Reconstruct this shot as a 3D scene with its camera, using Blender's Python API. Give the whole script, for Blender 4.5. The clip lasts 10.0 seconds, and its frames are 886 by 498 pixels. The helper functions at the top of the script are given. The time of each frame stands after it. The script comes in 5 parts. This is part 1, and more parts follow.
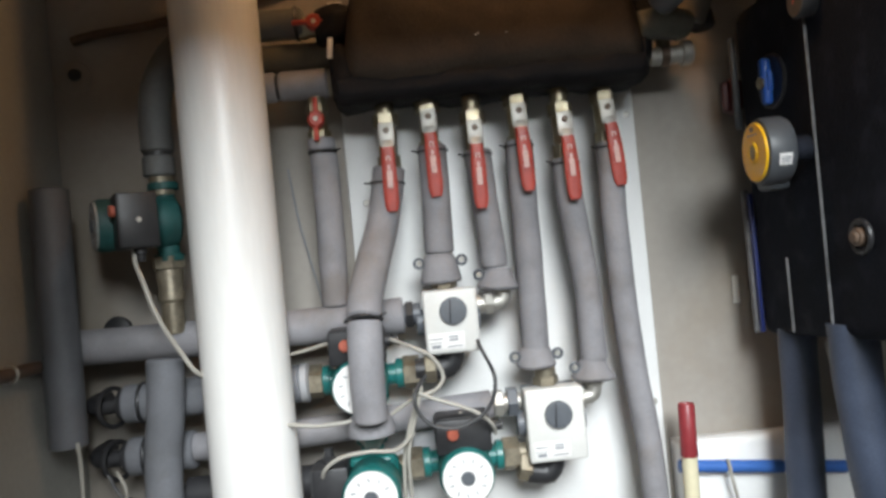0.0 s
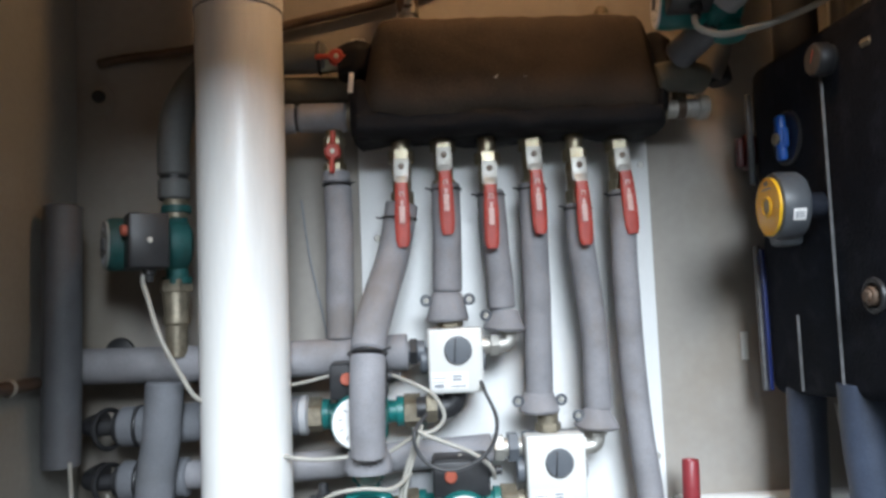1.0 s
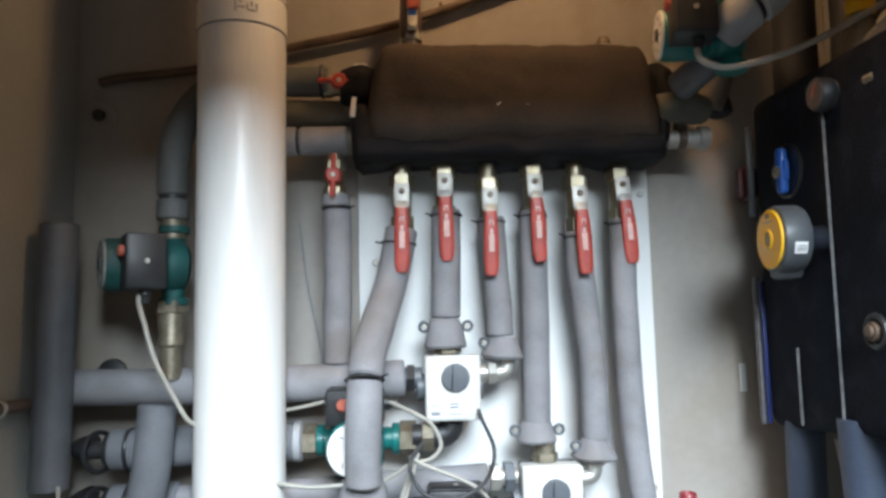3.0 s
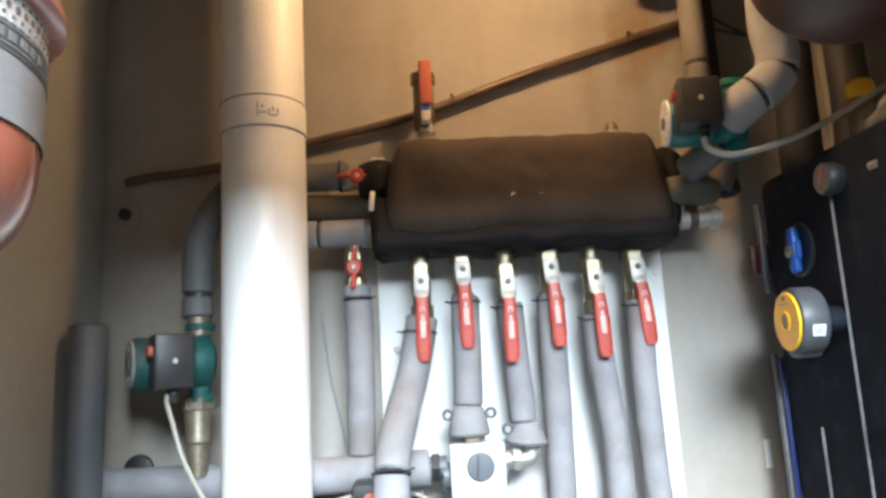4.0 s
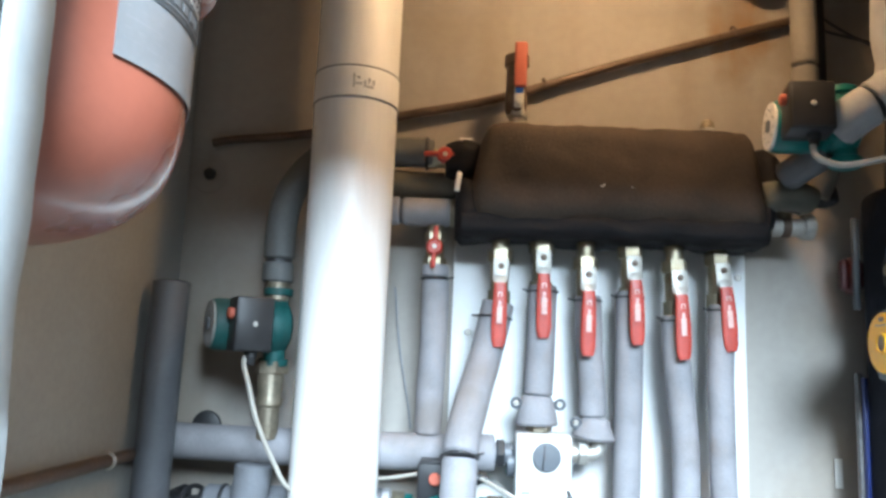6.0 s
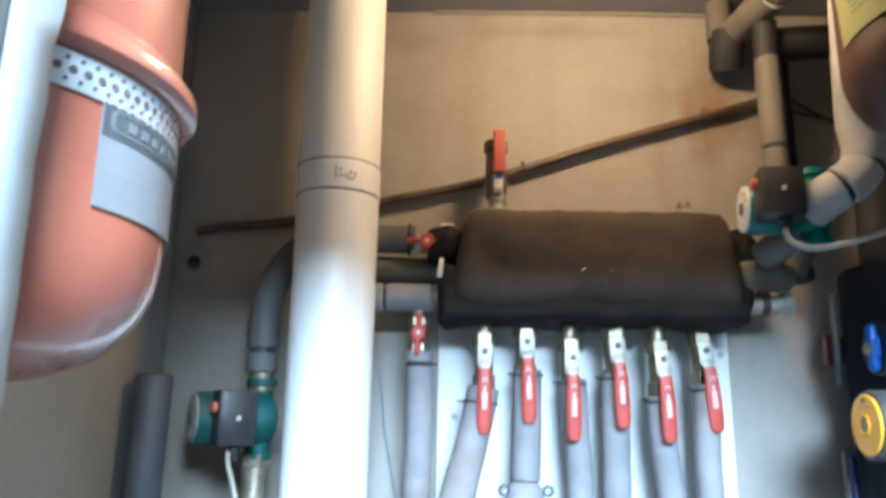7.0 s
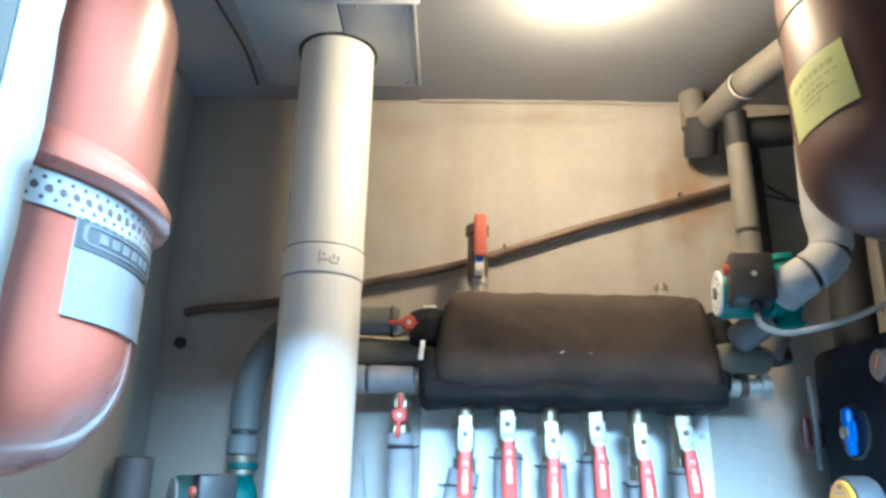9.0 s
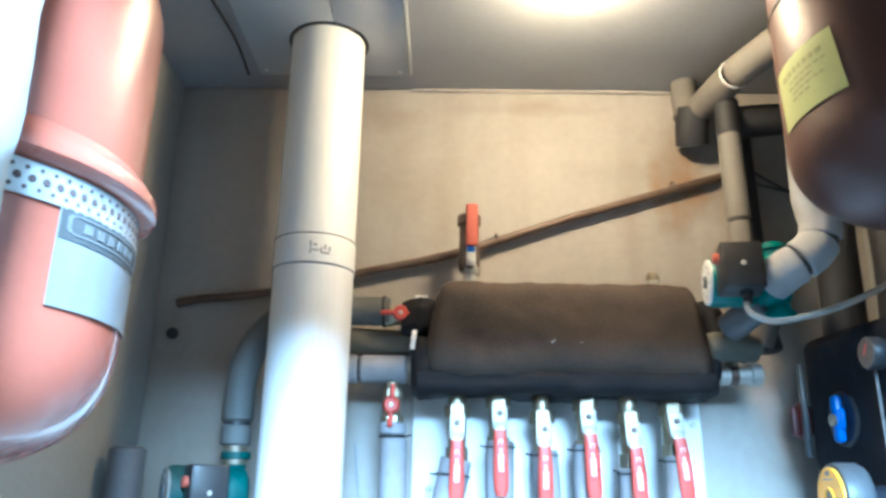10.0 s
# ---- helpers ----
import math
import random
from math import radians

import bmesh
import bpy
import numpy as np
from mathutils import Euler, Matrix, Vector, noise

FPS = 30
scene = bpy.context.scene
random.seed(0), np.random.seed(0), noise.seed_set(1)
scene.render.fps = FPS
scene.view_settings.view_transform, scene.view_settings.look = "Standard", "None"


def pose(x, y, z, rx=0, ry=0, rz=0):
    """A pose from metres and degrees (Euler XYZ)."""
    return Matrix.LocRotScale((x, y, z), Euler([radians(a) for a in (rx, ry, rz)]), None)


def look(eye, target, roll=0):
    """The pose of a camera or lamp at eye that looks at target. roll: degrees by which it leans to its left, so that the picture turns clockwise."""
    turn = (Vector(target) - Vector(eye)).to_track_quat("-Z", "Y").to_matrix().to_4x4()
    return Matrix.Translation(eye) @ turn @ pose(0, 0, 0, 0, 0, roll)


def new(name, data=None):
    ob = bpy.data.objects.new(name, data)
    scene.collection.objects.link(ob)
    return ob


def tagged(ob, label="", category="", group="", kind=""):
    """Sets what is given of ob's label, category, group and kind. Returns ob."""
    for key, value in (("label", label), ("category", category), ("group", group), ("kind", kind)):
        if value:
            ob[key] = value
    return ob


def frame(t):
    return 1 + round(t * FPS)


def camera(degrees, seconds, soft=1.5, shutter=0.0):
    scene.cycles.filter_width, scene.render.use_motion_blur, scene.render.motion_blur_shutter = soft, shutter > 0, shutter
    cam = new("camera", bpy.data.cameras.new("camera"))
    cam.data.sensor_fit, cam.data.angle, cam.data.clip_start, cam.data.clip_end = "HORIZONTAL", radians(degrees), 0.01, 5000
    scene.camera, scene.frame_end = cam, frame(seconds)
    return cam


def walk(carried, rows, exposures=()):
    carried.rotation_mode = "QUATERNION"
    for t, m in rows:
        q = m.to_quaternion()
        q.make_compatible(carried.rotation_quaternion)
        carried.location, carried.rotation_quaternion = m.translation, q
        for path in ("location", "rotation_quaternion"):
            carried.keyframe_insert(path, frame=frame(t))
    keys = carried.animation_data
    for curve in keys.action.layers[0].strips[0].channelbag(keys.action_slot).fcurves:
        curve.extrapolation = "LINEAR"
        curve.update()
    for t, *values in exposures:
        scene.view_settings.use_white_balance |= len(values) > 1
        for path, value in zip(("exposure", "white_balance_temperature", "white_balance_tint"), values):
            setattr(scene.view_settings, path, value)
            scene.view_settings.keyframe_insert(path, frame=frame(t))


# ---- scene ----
cam = camera(61.8, 10.0, soft=3.0, shutter=0.5)
PATH = [
    (0, (-0.029, -1.288, 1.526), (0.049, 0.711, 1.544), -5.5),
    (0.5, (-0.030, -1.285, 1.509), (0.063, 0.709, 1.629), -3.3),
    (1, (-0.033, -1.284, 1.511), (0.034, 0.709, 1.659), -2.3),
    (1.5, (-0.027, -1.286, 1.513), (0.056, 0.702, 1.713), -1.7),
    (2, (-0.032, -1.294, 1.524), (0.006, 0.694, 1.736), -1.0),
    (2.2, (-0.026, -1.288, 1.517), (0.045, 0.700, 1.719), -0.7),
    (3.3, (-0.052, -1.278, 1.521), (0.038, 0.709, 1.733), -1.4),
    (3.5, (-0.056, -1.294, 1.582), (0.003, 0.686, 1.862), -2.6),
    (4, (-0.058, -1.307, 1.567), (0.010, 0.660, 1.923), -3.1),
    (4.5, (-0.052, -1.306, 1.577), (0.031, 0.665, 1.906), -3.2),
    (5, (-0.042, -1.301, 1.572), (-0.011, 0.672, 1.901), -3.2),
    (5.5, (-0.102, -1.303, 1.594), (-0.142, 0.670, 1.917), -1.0),
    (5.7, (-0.112, -1.300, 1.575), (-0.153, 0.678, 1.867), 0.9),
    (6.8, (-0.136, -1.297, 1.618), (-0.188, 0.667, 1.996), 3.4),
    (7, (-0.112, -1.315, 1.623), (-0.133, 0.634, 2.071), 1.0),
    (7.2, (-0.105, -1.313, 1.608), (-0.072, 0.616, 2.137), 5.5),
    (7.5, (-0.101, -1.334, 1.633), (-0.107, 0.579, 2.218), 3.5),
    (8, (-0.097, -1.331, 1.629), (-0.119, 0.580, 2.220), 2.7),
    (8.5, (-0.099, -1.336, 1.634), (-0.132, 0.568, 2.244), 2.9),
    (9, (-0.082, -1.346, 1.639), (-0.105, 0.554, 2.266), 1.1),
    (9.5, (-0.082, -1.349, 1.637), (-0.131, 0.558, 2.236), 1.2),
    (10, (-0.075, -1.347, 1.638), (-0.086, 0.560, 2.240), 0.8),
]
EXPOSURES = [(0.0, -2.30, 7700, 13), (0.5, -2.25, 7000, 13), (1.4, -2.10, 6950, 11), (2.2, -2.05, 7000, 11), (3.5, -1.62, 6800, 8), (4.0, -1.15, 6800, 8), (5.0, -1.12, 6100, 5), (5.7, -1.12, 6200, 5), (6.8, -1.22, 5750, 3), (7.0, -0.96, 5450, 1), (8.0, -0.36, 4650, -7), (10.0, -0.26, 4550, -8)]
walk(cam, [(t, look(eye, target, roll)) for t, eye, target, roll in PATH], EXPOSURES)

# ---- light: area lamp as day from an assumed window, and the ceiling dome lamp ----
world = bpy.data.worlds.new("world")
scene.world = world
world.use_nodes = True
sky = world.node_tree.nodes.new("ShaderNodeTexSky")
sky.sky_type, sky.sun_disc, sky.sun_elevation, sky.sun_rotation = "NISHITA", False, radians(45), radians(180)
world.node_tree.links.new(sky.outputs[0], world.node_tree.nodes["Background"].inputs[0])
world.node_tree.nodes["Background"].inputs[1].default_value = 0.1

day = bpy.data.lights.new("daylight", "AREA")
day.shape, day.size, day.size_y, day.energy, day.color = "RECTANGLE", 1.30, 1.50, 1600.0, (0.71, 0.85, 1.0)
day_ob = new("daylight", day)
day_ob.matrix_world = look((0.36, -3.52, 3.20), (0.05, 0, 1.6))

LAMP_POWER = 285.0


# ---- materials ----
def mat(name, color, rough=0.5, metal=0.0, vary=0.12, scale=12.0, grain=180.0, bump=0.15, stain=None, stain_scale=3.0,
        stain_amount=0.5, coat=0.0, spec=0.5, streak=None, island=0.0, stretch=(1, 1, 1)):
    """A surface with large patches, fine grain, relief and, if given, stains of another colour."""
    m = bpy.data.materials.new(name)
    m.use_nodes = True
    nt = m.node_tree
    b = nt.nodes["Principled BSDF"]
    b.inputs["Metallic"].default_value = metal
    b.inputs["Coat Weight"].default_value = coat
    b.inputs["Specular IOR Level"].default_value = spec
    co = nt.nodes.new("ShaderNodeTexCoord")
    mp = nt.nodes.new("ShaderNodeMapping")
    mp.inputs["Scale"].default_value = stretch
    nt.links.new(co.outputs["Object"], mp.inputs["Vector"])

    def tex(s, detail):
        n = nt.nodes.new("ShaderNodeTexNoise")
        n.inputs["Scale"].default_value, n.inputs["Detail"].default_value = s, detail
        nt.links.new(mp.outputs[0], n.inputs["Vector"])
        return n
    big, fine = tex(scale, 5), tex(grain, 3)

    def ramp(src, lo, hi, a, c):
        n = nt.nodes.new("ShaderNodeMapRange")
        n.inputs["From Min"].default_value, n.inputs["From Max"].default_value = lo, hi
        n.inputs["To Min"].default_value, n.inputs["To Max"].default_value = a, c
        nt.links.new(src, n.inputs["Value"])
        return n

    def mix(kind, fac, a, c):
        n = nt.nodes.new("ShaderNodeMix")
        n.data_type, n.blend_type = "RGBA", kind
        for sock, v in ((n.inputs["Factor"], fac), (n.inputs["A"], a), (n.inputs["B"], c)):
            if isinstance(v, (int, float)):
                sock.default_value = v
            elif isinstance(v, tuple):
                sock.default_value = (*v, 1)
            else:
                nt.links.new(v, sock)
        return n.outputs["Result"]
    shade = ramp(big.outputs["Fac"], 0.3, 0.7, 1 - vary, 1 + vary)
    shade2 = ramp(fine.outputs["Fac"], 0.3, 0.7, 1 - vary * 0.5, 1 + vary * 0.5)
    mul = nt.nodes.new("ShaderNodeMath")
    mul.operation = "MULTIPLY"
    nt.links.new(shade.outputs[0], mul.inputs[0])
    nt.links.new(shade2.outputs[0], mul.inputs[1])
    col = mix("MULTIPLY", 1.0, tuple(color), mul.outputs[0])
    if stain:
        st = tex(stain_scale, 7)
        f = ramp(st.outputs["Fac"], 0.52, 0.72, 0.0, stain_amount)
        col = mix("MIX", f.outputs[0], col, tuple(stain))
    if streak:
        mp2 = nt.nodes.new("ShaderNodeMapping")
        mp2.inputs["Scale"].default_value = (9, 9, 0.9)
        nt.links.new(co.outputs["Object"], mp2.inputs["Vector"])
        runs = tex(1.0, 3)
        nt.links.new(mp2.outputs[0], runs.inputs["Vector"])
        f2 = ramp(runs.outputs["Fac"], 0.50, 0.75, 0.0, 0.25)
        col = mix("MIX", f2.outputs[0], col, tuple(streak))
    nt.links.new(col, b.inputs["Base Color"])
    r = ramp(big.outputs["Fac"], 0.3, 0.7, max(0.04, rough - 0.08), min(1, rough + 0.08))
    nt.links.new(r.outputs[0], b.inputs["Roughness"])
    if bump:
        bp = nt.nodes.new("ShaderNodeBump")
        bp.inputs["Strength"].default_value, bp.inputs["Distance"].default_value = bump, 0.002
        nt.links.new(fine.outputs["Fac"], bp.inputs["Height"])
        nt.links.new(bp.outputs[0], b.inputs["Normal"])
    return m


WALL = mat("cream_plaster", (0.366, 0.336, 0.302), 0.85, vary=0.07, scale=5, grain=60, bump=0.08, stain=(0.25, 0.19, 0.125), stain_scale=2.6, stain_amount=0.6, streak=(0.21, 0.15, 0.09))


def soil_and_shade(m, spots, tint):
    """Brown leak stains and a grey shadow band: soft patches with ragged rims, each (x, z, half width, half height,
    amount).
    """
    nt = m.node_tree
    base = nt.nodes["Principled BSDF"].inputs["Base Color"]
    co = nt.nodes.new("ShaderNodeTexCoord")
    rag = nt.nodes.new("ShaderNodeTexNoise")
    rag.inputs["Scale"].default_value, rag.inputs["Detail"].default_value = 14.0, 6.0
    nt.links.new(co.outputs["Object"], rag.inputs["Vector"])
    for x, z, w, h, amount in spots:
        mp = nt.nodes.new("ShaderNodeMapping")
        mp.inputs["Location"].default_value = (-x / w, 0, -z / h)
        mp.inputs["Scale"].default_value = (1 / w, 0, 1 / h)
        nt.links.new(co.outputs["Object"], mp.inputs["Vector"])
        dist = nt.nodes.new("ShaderNodeVectorMath")
        dist.operation = "LENGTH"
        nt.links.new(mp.outputs[0], dist.inputs[0])
        add = nt.nodes.new("ShaderNodeMath")
        add.operation = "MULTIPLY_ADD"
        nt.links.new(rag.outputs["Fac"], add.inputs[0])
        add.inputs[1].default_value = 1.6
        nt.links.new(dist.outputs["Value"], add.inputs[2])
        f = nt.nodes.new("ShaderNodeMapRange")
        f.inputs["From Min"].default_value, f.inputs["From Max"].default_value = 0.8, 1.8
        f.inputs["To Min"].default_value, f.inputs["To Max"].default_value = amount, 0.0
        nt.links.new(add.outputs[0], f.inputs["Value"])
        mx = nt.nodes.new("ShaderNodeMix")
        mx.data_type = "RGBA"
        nt.links.new(f.outputs[0], mx.inputs["Factor"])
        nt.links.new(base.links[0].from_socket, mx.inputs["A"])
        mx.inputs["B"].default_value = (*tint, 1)
        nt.links.new(mx.outputs["Result"], base)


soil_and_shade(WALL, ((0.375, 2.23, 0.07, 0.16, 0.75), (0.28, 2.12, 0.035, 0.22, 0.35), (0.50, 2.10, 0.10, 0.20, 0.5), (-0.58, 1.90, 0.05, 0.06, 0.45), (0.10, 2.37, 0.16, 0.025, 0.35), (-0.20, 2.34, 0.09, 0.04, 0.35)), (0.20, 0.145, 0.095))
soil_and_shade(WALL, ((0.392, 2.205, 0.045, 0.085, 0.9), (0.335, 2.19, 0.020, 0.075, 0.55), (0.365, 2.17, 0.012, 0.06, 0.5)), (0.27, 0.150, 0.065))
# Grey: shadow band painted left of the elbow, and a smudge under the ceiling.
soil_and_shade(WALL, ((0.24, 2.225, 0.13, 0.035, 0.35), (0.06, 2.36, 0.22, 0.018, 0.4)), (0.26, 0.235, 0.205))
WALL_SIDE = mat("grey_cream_plaster", (0.315, 0.310, 0.288), 0.85, vary=0.08, scale=5, grain=110, bump=0.25, stain=(0.255, 0.25, 0.23), stain_scale=3, stain_amount=0.4)
CEIL = mat("ceiling_paint", (0.28, 0.28, 0.29), 0.8, vary=0.06, scale=6, grain=120, bump=0.15, stain=(0.22, 0.215, 0.21), stain_scale=3, stain_amount=0.4)
PLATE = mat("painted_sheet", (0.38, 0.40, 0.42), 0.45, vary=0.05, scale=9, bump=0.05, stain=(0.35, 0.36, 0.37), stain_scale=12, stain_amount=0.3)
FRAMEWHITE = mat("white_door_frame", (0.80, 0.80, 0.79), 0.45, vary=0.03, scale=10, bump=0.06)
# Dark, to hold back bounce light from the unseen walls that wear it.
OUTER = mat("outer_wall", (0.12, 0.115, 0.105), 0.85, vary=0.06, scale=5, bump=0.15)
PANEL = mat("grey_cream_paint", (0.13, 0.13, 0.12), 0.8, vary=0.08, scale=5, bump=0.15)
LEVER_PRINT = mat("worn_pink_print", (0.62, 0.40, 0.37), 0.5, vary=0.15, scale=200)
LABEL_INK = mat("faint_print", (0.225, 0.225, 0.23), 0.6, vary=0.1, scale=60)
HEADING = mat("dark_label_print", (0.075, 0.074, 0.075), 0.8, vary=0.12, scale=60, spec=0.2)
EMBLEM = mat("pale_label_print", (0.13, 0.13, 0.132), 0.8, vary=0.1, scale=60)
TRIM = mat("pale_trim_paint", (0.31, 0.32, 0.32), 0.55, vary=0.05, scale=14, bump=0.12, stain=(0.23, 0.24, 0.23), stain_scale=18, stain_amount=0.35)
FLOOR = mat("concrete_floor", (0.17, 0.165, 0.16), 0.8, vary=0.15, scale=5, bump=0.25)
BOARD = mat("white_board", (0.80, 0.80, 0.79), 0.35, vary=0.03, scale=7, bump=0.04, stain=(0.62, 0.62, 0.60), stain_scale=8, stain_amount=0.25)
FOAM = mat("grey_foam", (0.250, 0.244, 0.258), 0.78, vary=0.16, scale=22, grain=420, bump=0.35, stain=(0.165, 0.135, 0.115), stain_scale=9, stain_amount=0.6)
FOAM_DARK = mat("dark_foam", (0.021, 0.021, 0.024), 0.65, vary=0.16, scale=18, grain=300, bump=0.35, stain=(0.032, 0.029, 0.026), stain_scale=10, stain_amount=0.5)
FOAM_DUSTY = mat("dusty_brown_grey_foam", (0.175, 0.160, 0.140), 0.8, vary=0.14, scale=16, grain=380, bump=0.35, stain=(0.11, 0.09, 0.07), stain_scale=12, stain_amount=0.6)
FOAM_BLUE = mat("blue_grey_foam", (0.160, 0.166, 0.182), 0.75, vary=0.16, scale=20, grain=400, bump=0.35, stain=(0.10, 0.10, 0.10), stain_scale=12, stain_amount=0.5)
FOAM_PALE = mat("pale_grey_foam", (0.36, 0.36, 0.37), 0.72, vary=0.10, scale=20, grain=400, bump=0.3, stain=(0.26, 0.25, 0.24), stain_scale=12, stain_amount=0.5)
FOAM_SLATE = mat("slate_foam", (0.115, 0.119, 0.130), 0.48, vary=0.14, scale=20, grain=400, bump=0.3)
# Darker foam copy; the flue's lamp shadow is put into its colour.
FOAM_SHADED = mat("shaded_grimy_foam", (0.115, 0.118, 0.115), 0.6, vary=0.2, scale=16, grain=380, bump=0.35, stain=(0.07, 0.068, 0.06), stain_scale=10, stain_amount=0.6)
FOAM_NAVY = mat("navy_black_foam", (0.058, 0.076, 0.118), 0.5, vary=0.2, scale=18, grain=300, bump=0.35, stain=(0.035, 0.042, 0.06), stain_scale=10, stain_amount=0.5)
FOAM_GREEN = mat("dusty_green_foam", (0.11, 0.105, 0.085), 0.75, vary=0.18, scale=18, grain=300, bump=0.35)
FLUE = mat("flue_enamel", (0.84, 0.83, 0.81), 0.37, vary=0.05, scale=10, grain=140, bump=0.05, stain=(0.62, 0.57, 0.50), stain_scale=5, stain_amount=0.35, stretch=(1, 1, 0.15), streak=(0.68, 0.65, 0.60))
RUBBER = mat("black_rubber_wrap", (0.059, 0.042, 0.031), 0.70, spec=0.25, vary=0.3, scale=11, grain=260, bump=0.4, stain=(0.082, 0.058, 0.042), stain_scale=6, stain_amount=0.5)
# Near black: real on the end flaps, painted-in shade on the bottom flap.
RUBBER_DARK = mat("black_rubber_and_shade", (0.012, 0.011, 0.012), 0.75, vary=0.35, scale=24, grain=260, bump=0.5, spec=0.2)
EPP = mat("black_foam_shell", (0.011, 0.013, 0.0185), 0.75, vary=0.3, scale=16, grain=240, bump=0.8, stain=(0.026, 0.030, 0.042), stain_scale=26, stain_amount=0.6, spec=0.08)
BLUE_EPP = mat("blue_plastic_strip", (0.012, 0.025, 0.13), 0.5, vary=0.15)
SEAM = mat("worn_grey_edge", (0.14, 0.14, 0.145), 0.7, vary=0.3, scale=60, bump=0.4)
BRASS = mat("brass", (0.34, 0.295, 0.21), 0.40, 0.85, vary=0.15, scale=60, bump=0.08, stain=(0.28, 0.18, 0.08), stain_scale=40, stain_amount=0.6)
OLD_BRASS = mat("tarnished_brass", (0.25, 0.215, 0.16), 0.5, 0.6, vary=0.25, scale=50, bump=0.2, stain=(0.14, 0.10, 0.06), stain_scale=30, stain_amount=0.7)
STEEL = mat("nickel_steel", (0.50, 0.48, 0.44), 0.50, 0.7, vary=0.12, scale=60, bump=0.06, stain=(0.35, 0.30, 0.24), stain_scale=50, stain_amount=0.5)
RED = mat("red_vinyl", (0.40, 0.052, 0.036), 0.46, vary=0.16, scale=40, bump=0.08)
RED_KNOB = mat("orange_red_plastic", (0.46, 0.11, 0.068), 0.5, vary=0.06, scale=40, bump=0.03)
WHITE = mat("white_print", (0.78, 0.76, 0.74), 0.5, vary=0.05, scale=60, bump=0.03)
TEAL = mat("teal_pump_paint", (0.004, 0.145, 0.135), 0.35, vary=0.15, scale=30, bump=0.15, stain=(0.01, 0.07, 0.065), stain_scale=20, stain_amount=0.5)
# Darker copies of TEAL and WHITE: corner shade put into the dusty pump's colours.
TEAL_SHADED = mat("shaded_dusty_teal_paint", (0.006, 0.075, 0.070), 0.6, vary=0.2, scale=30, bump=0.2, stain=(0.035, 0.045, 0.04), stain_scale=16, stain_amount=0.6)
DIAL_SHADED = mat("shaded_dusty_plate", (0.24, 0.24, 0.225), 0.65, vary=0.2, scale=50, bump=0.05)
BLACK = mat("black_plastic", (0.022, 0.022, 0.024), 0.45, vary=0.15, scale=40, bump=0.1)
DARKGREY = mat("dark_grey_plastic", (0.10, 0.11, 0.125), 0.45, vary=0.08, scale=40, bump=0.06)
HEADGREY = mat("dark_slate_plastic", (0.062, 0.068, 0.076), 0.5, vary=0.12, scale=40, bump=0.06, stain=(0.09, 0.092, 0.095), stain_scale=30, stain_amount=0.4)
MIDGREY = mat("slate_grey_plastic", (0.095, 0.105, 0.118), 0.45, vary=0.08, scale=40, bump=0.05)
CASE = mat("light_grey_case", (0.66, 0.65, 0.62), 0.42, vary=0.04, scale=20, bump=0.04)
BAND_PRINT = mat("worn_band_print", (0.42, 0.42, 0.43), 0.6, vary=0.3, scale=120)
PRINT = mat("grey_print", (0.25, 0.26, 0.28), 0.6, vary=0.1, scale=80)
YELLOW = mat("yellow_plate", (0.80, 0.44, 0.02), 0.42, vary=0.06, scale=30, bump=0.03)
BLUE = mat("blue_handle", (0.01, 0.085, 0.36), 0.38, vary=0.08, scale=30, bump=0.03)
ORANGE_TANK = mat("orange_red_tank_paint", (0.365, 0.114, 0.072), 0.30, vary=0.06, scale=9, grain=160, bump=0.06, stain=(0.295, 0.092, 0.058), stain_scale=6, stain_amount=0.35, coat=0.35)
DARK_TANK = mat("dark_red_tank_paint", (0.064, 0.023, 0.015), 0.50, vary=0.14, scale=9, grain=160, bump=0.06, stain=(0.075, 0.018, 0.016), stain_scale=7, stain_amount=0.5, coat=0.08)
GALV = mat("galvanised_band", (0.50, 0.51, 0.52), 0.4, 0.35, vary=0.08, scale=50, bump=0.05)
HOLE = mat("band_hole", (0.10, 0.07, 0.065), 0.7, vary=0.1)
FOIL = mat("silver_label", (0.22, 0.22, 0.225), 0.6, 0.1, vary=0.05, scale=30, bump=0.03)
NOTE = mat("yellow_note_paper", (0.30, 0.315, 0.115), 0.75, vary=0.05, scale=30, bump=0.05)
NOTE_INK = mat("olive_ink", (0.20, 0.205, 0.07), 0.7, vary=0.1)
CABLE = mat("white_cable", (0.36, 0.34, 0.30), 0.45, vary=0.08, scale=40, bump=0.03)
CABLE_DARK = mat("black_cable", (0.05, 0.05, 0.052), 0.5, vary=0.1, scale=40, bump=0.03)
COPPER_DARK = mat("tarnished_pipe", (0.125, 0.085, 0.062), 0.42, 0.3, vary=0.25, scale=25, bump=0.15)
PLASTIC_BLUE = mat("blue_pipe_plastic", (0.03, 0.13, 0.42), 0.4, vary=0.08, scale=25, bump=0.03)
CREAM = mat("cream_plastic", (0.66, 0.60, 0.42), 0.45, vary=0.06, scale=25, bump=0.03)
DARK_RED = mat("dark_red_plastic", (0.25, 0.030, 0.036), 0.4, vary=0.08, scale=25, bump=0.03)
DARKER_RED = mat("old_dark_red_plastic", (0.065, 0.010, 0.011), 0.5, vary=0.1, scale=25, bump=0.03)
GLASS_FACE = mat("gauge_face", (0.11, 0.10, 0.095), 0.2, vary=0.1, scale=60, bump=0)
OPAL = bpy.data.materials.new("opal_lamp_glass")
OPAL.use_nodes = True
OPAL.node_tree.nodes["Principled BSDF"].inputs["Base Color"].default_value = (0.9, 0.86, 0.78, 1)
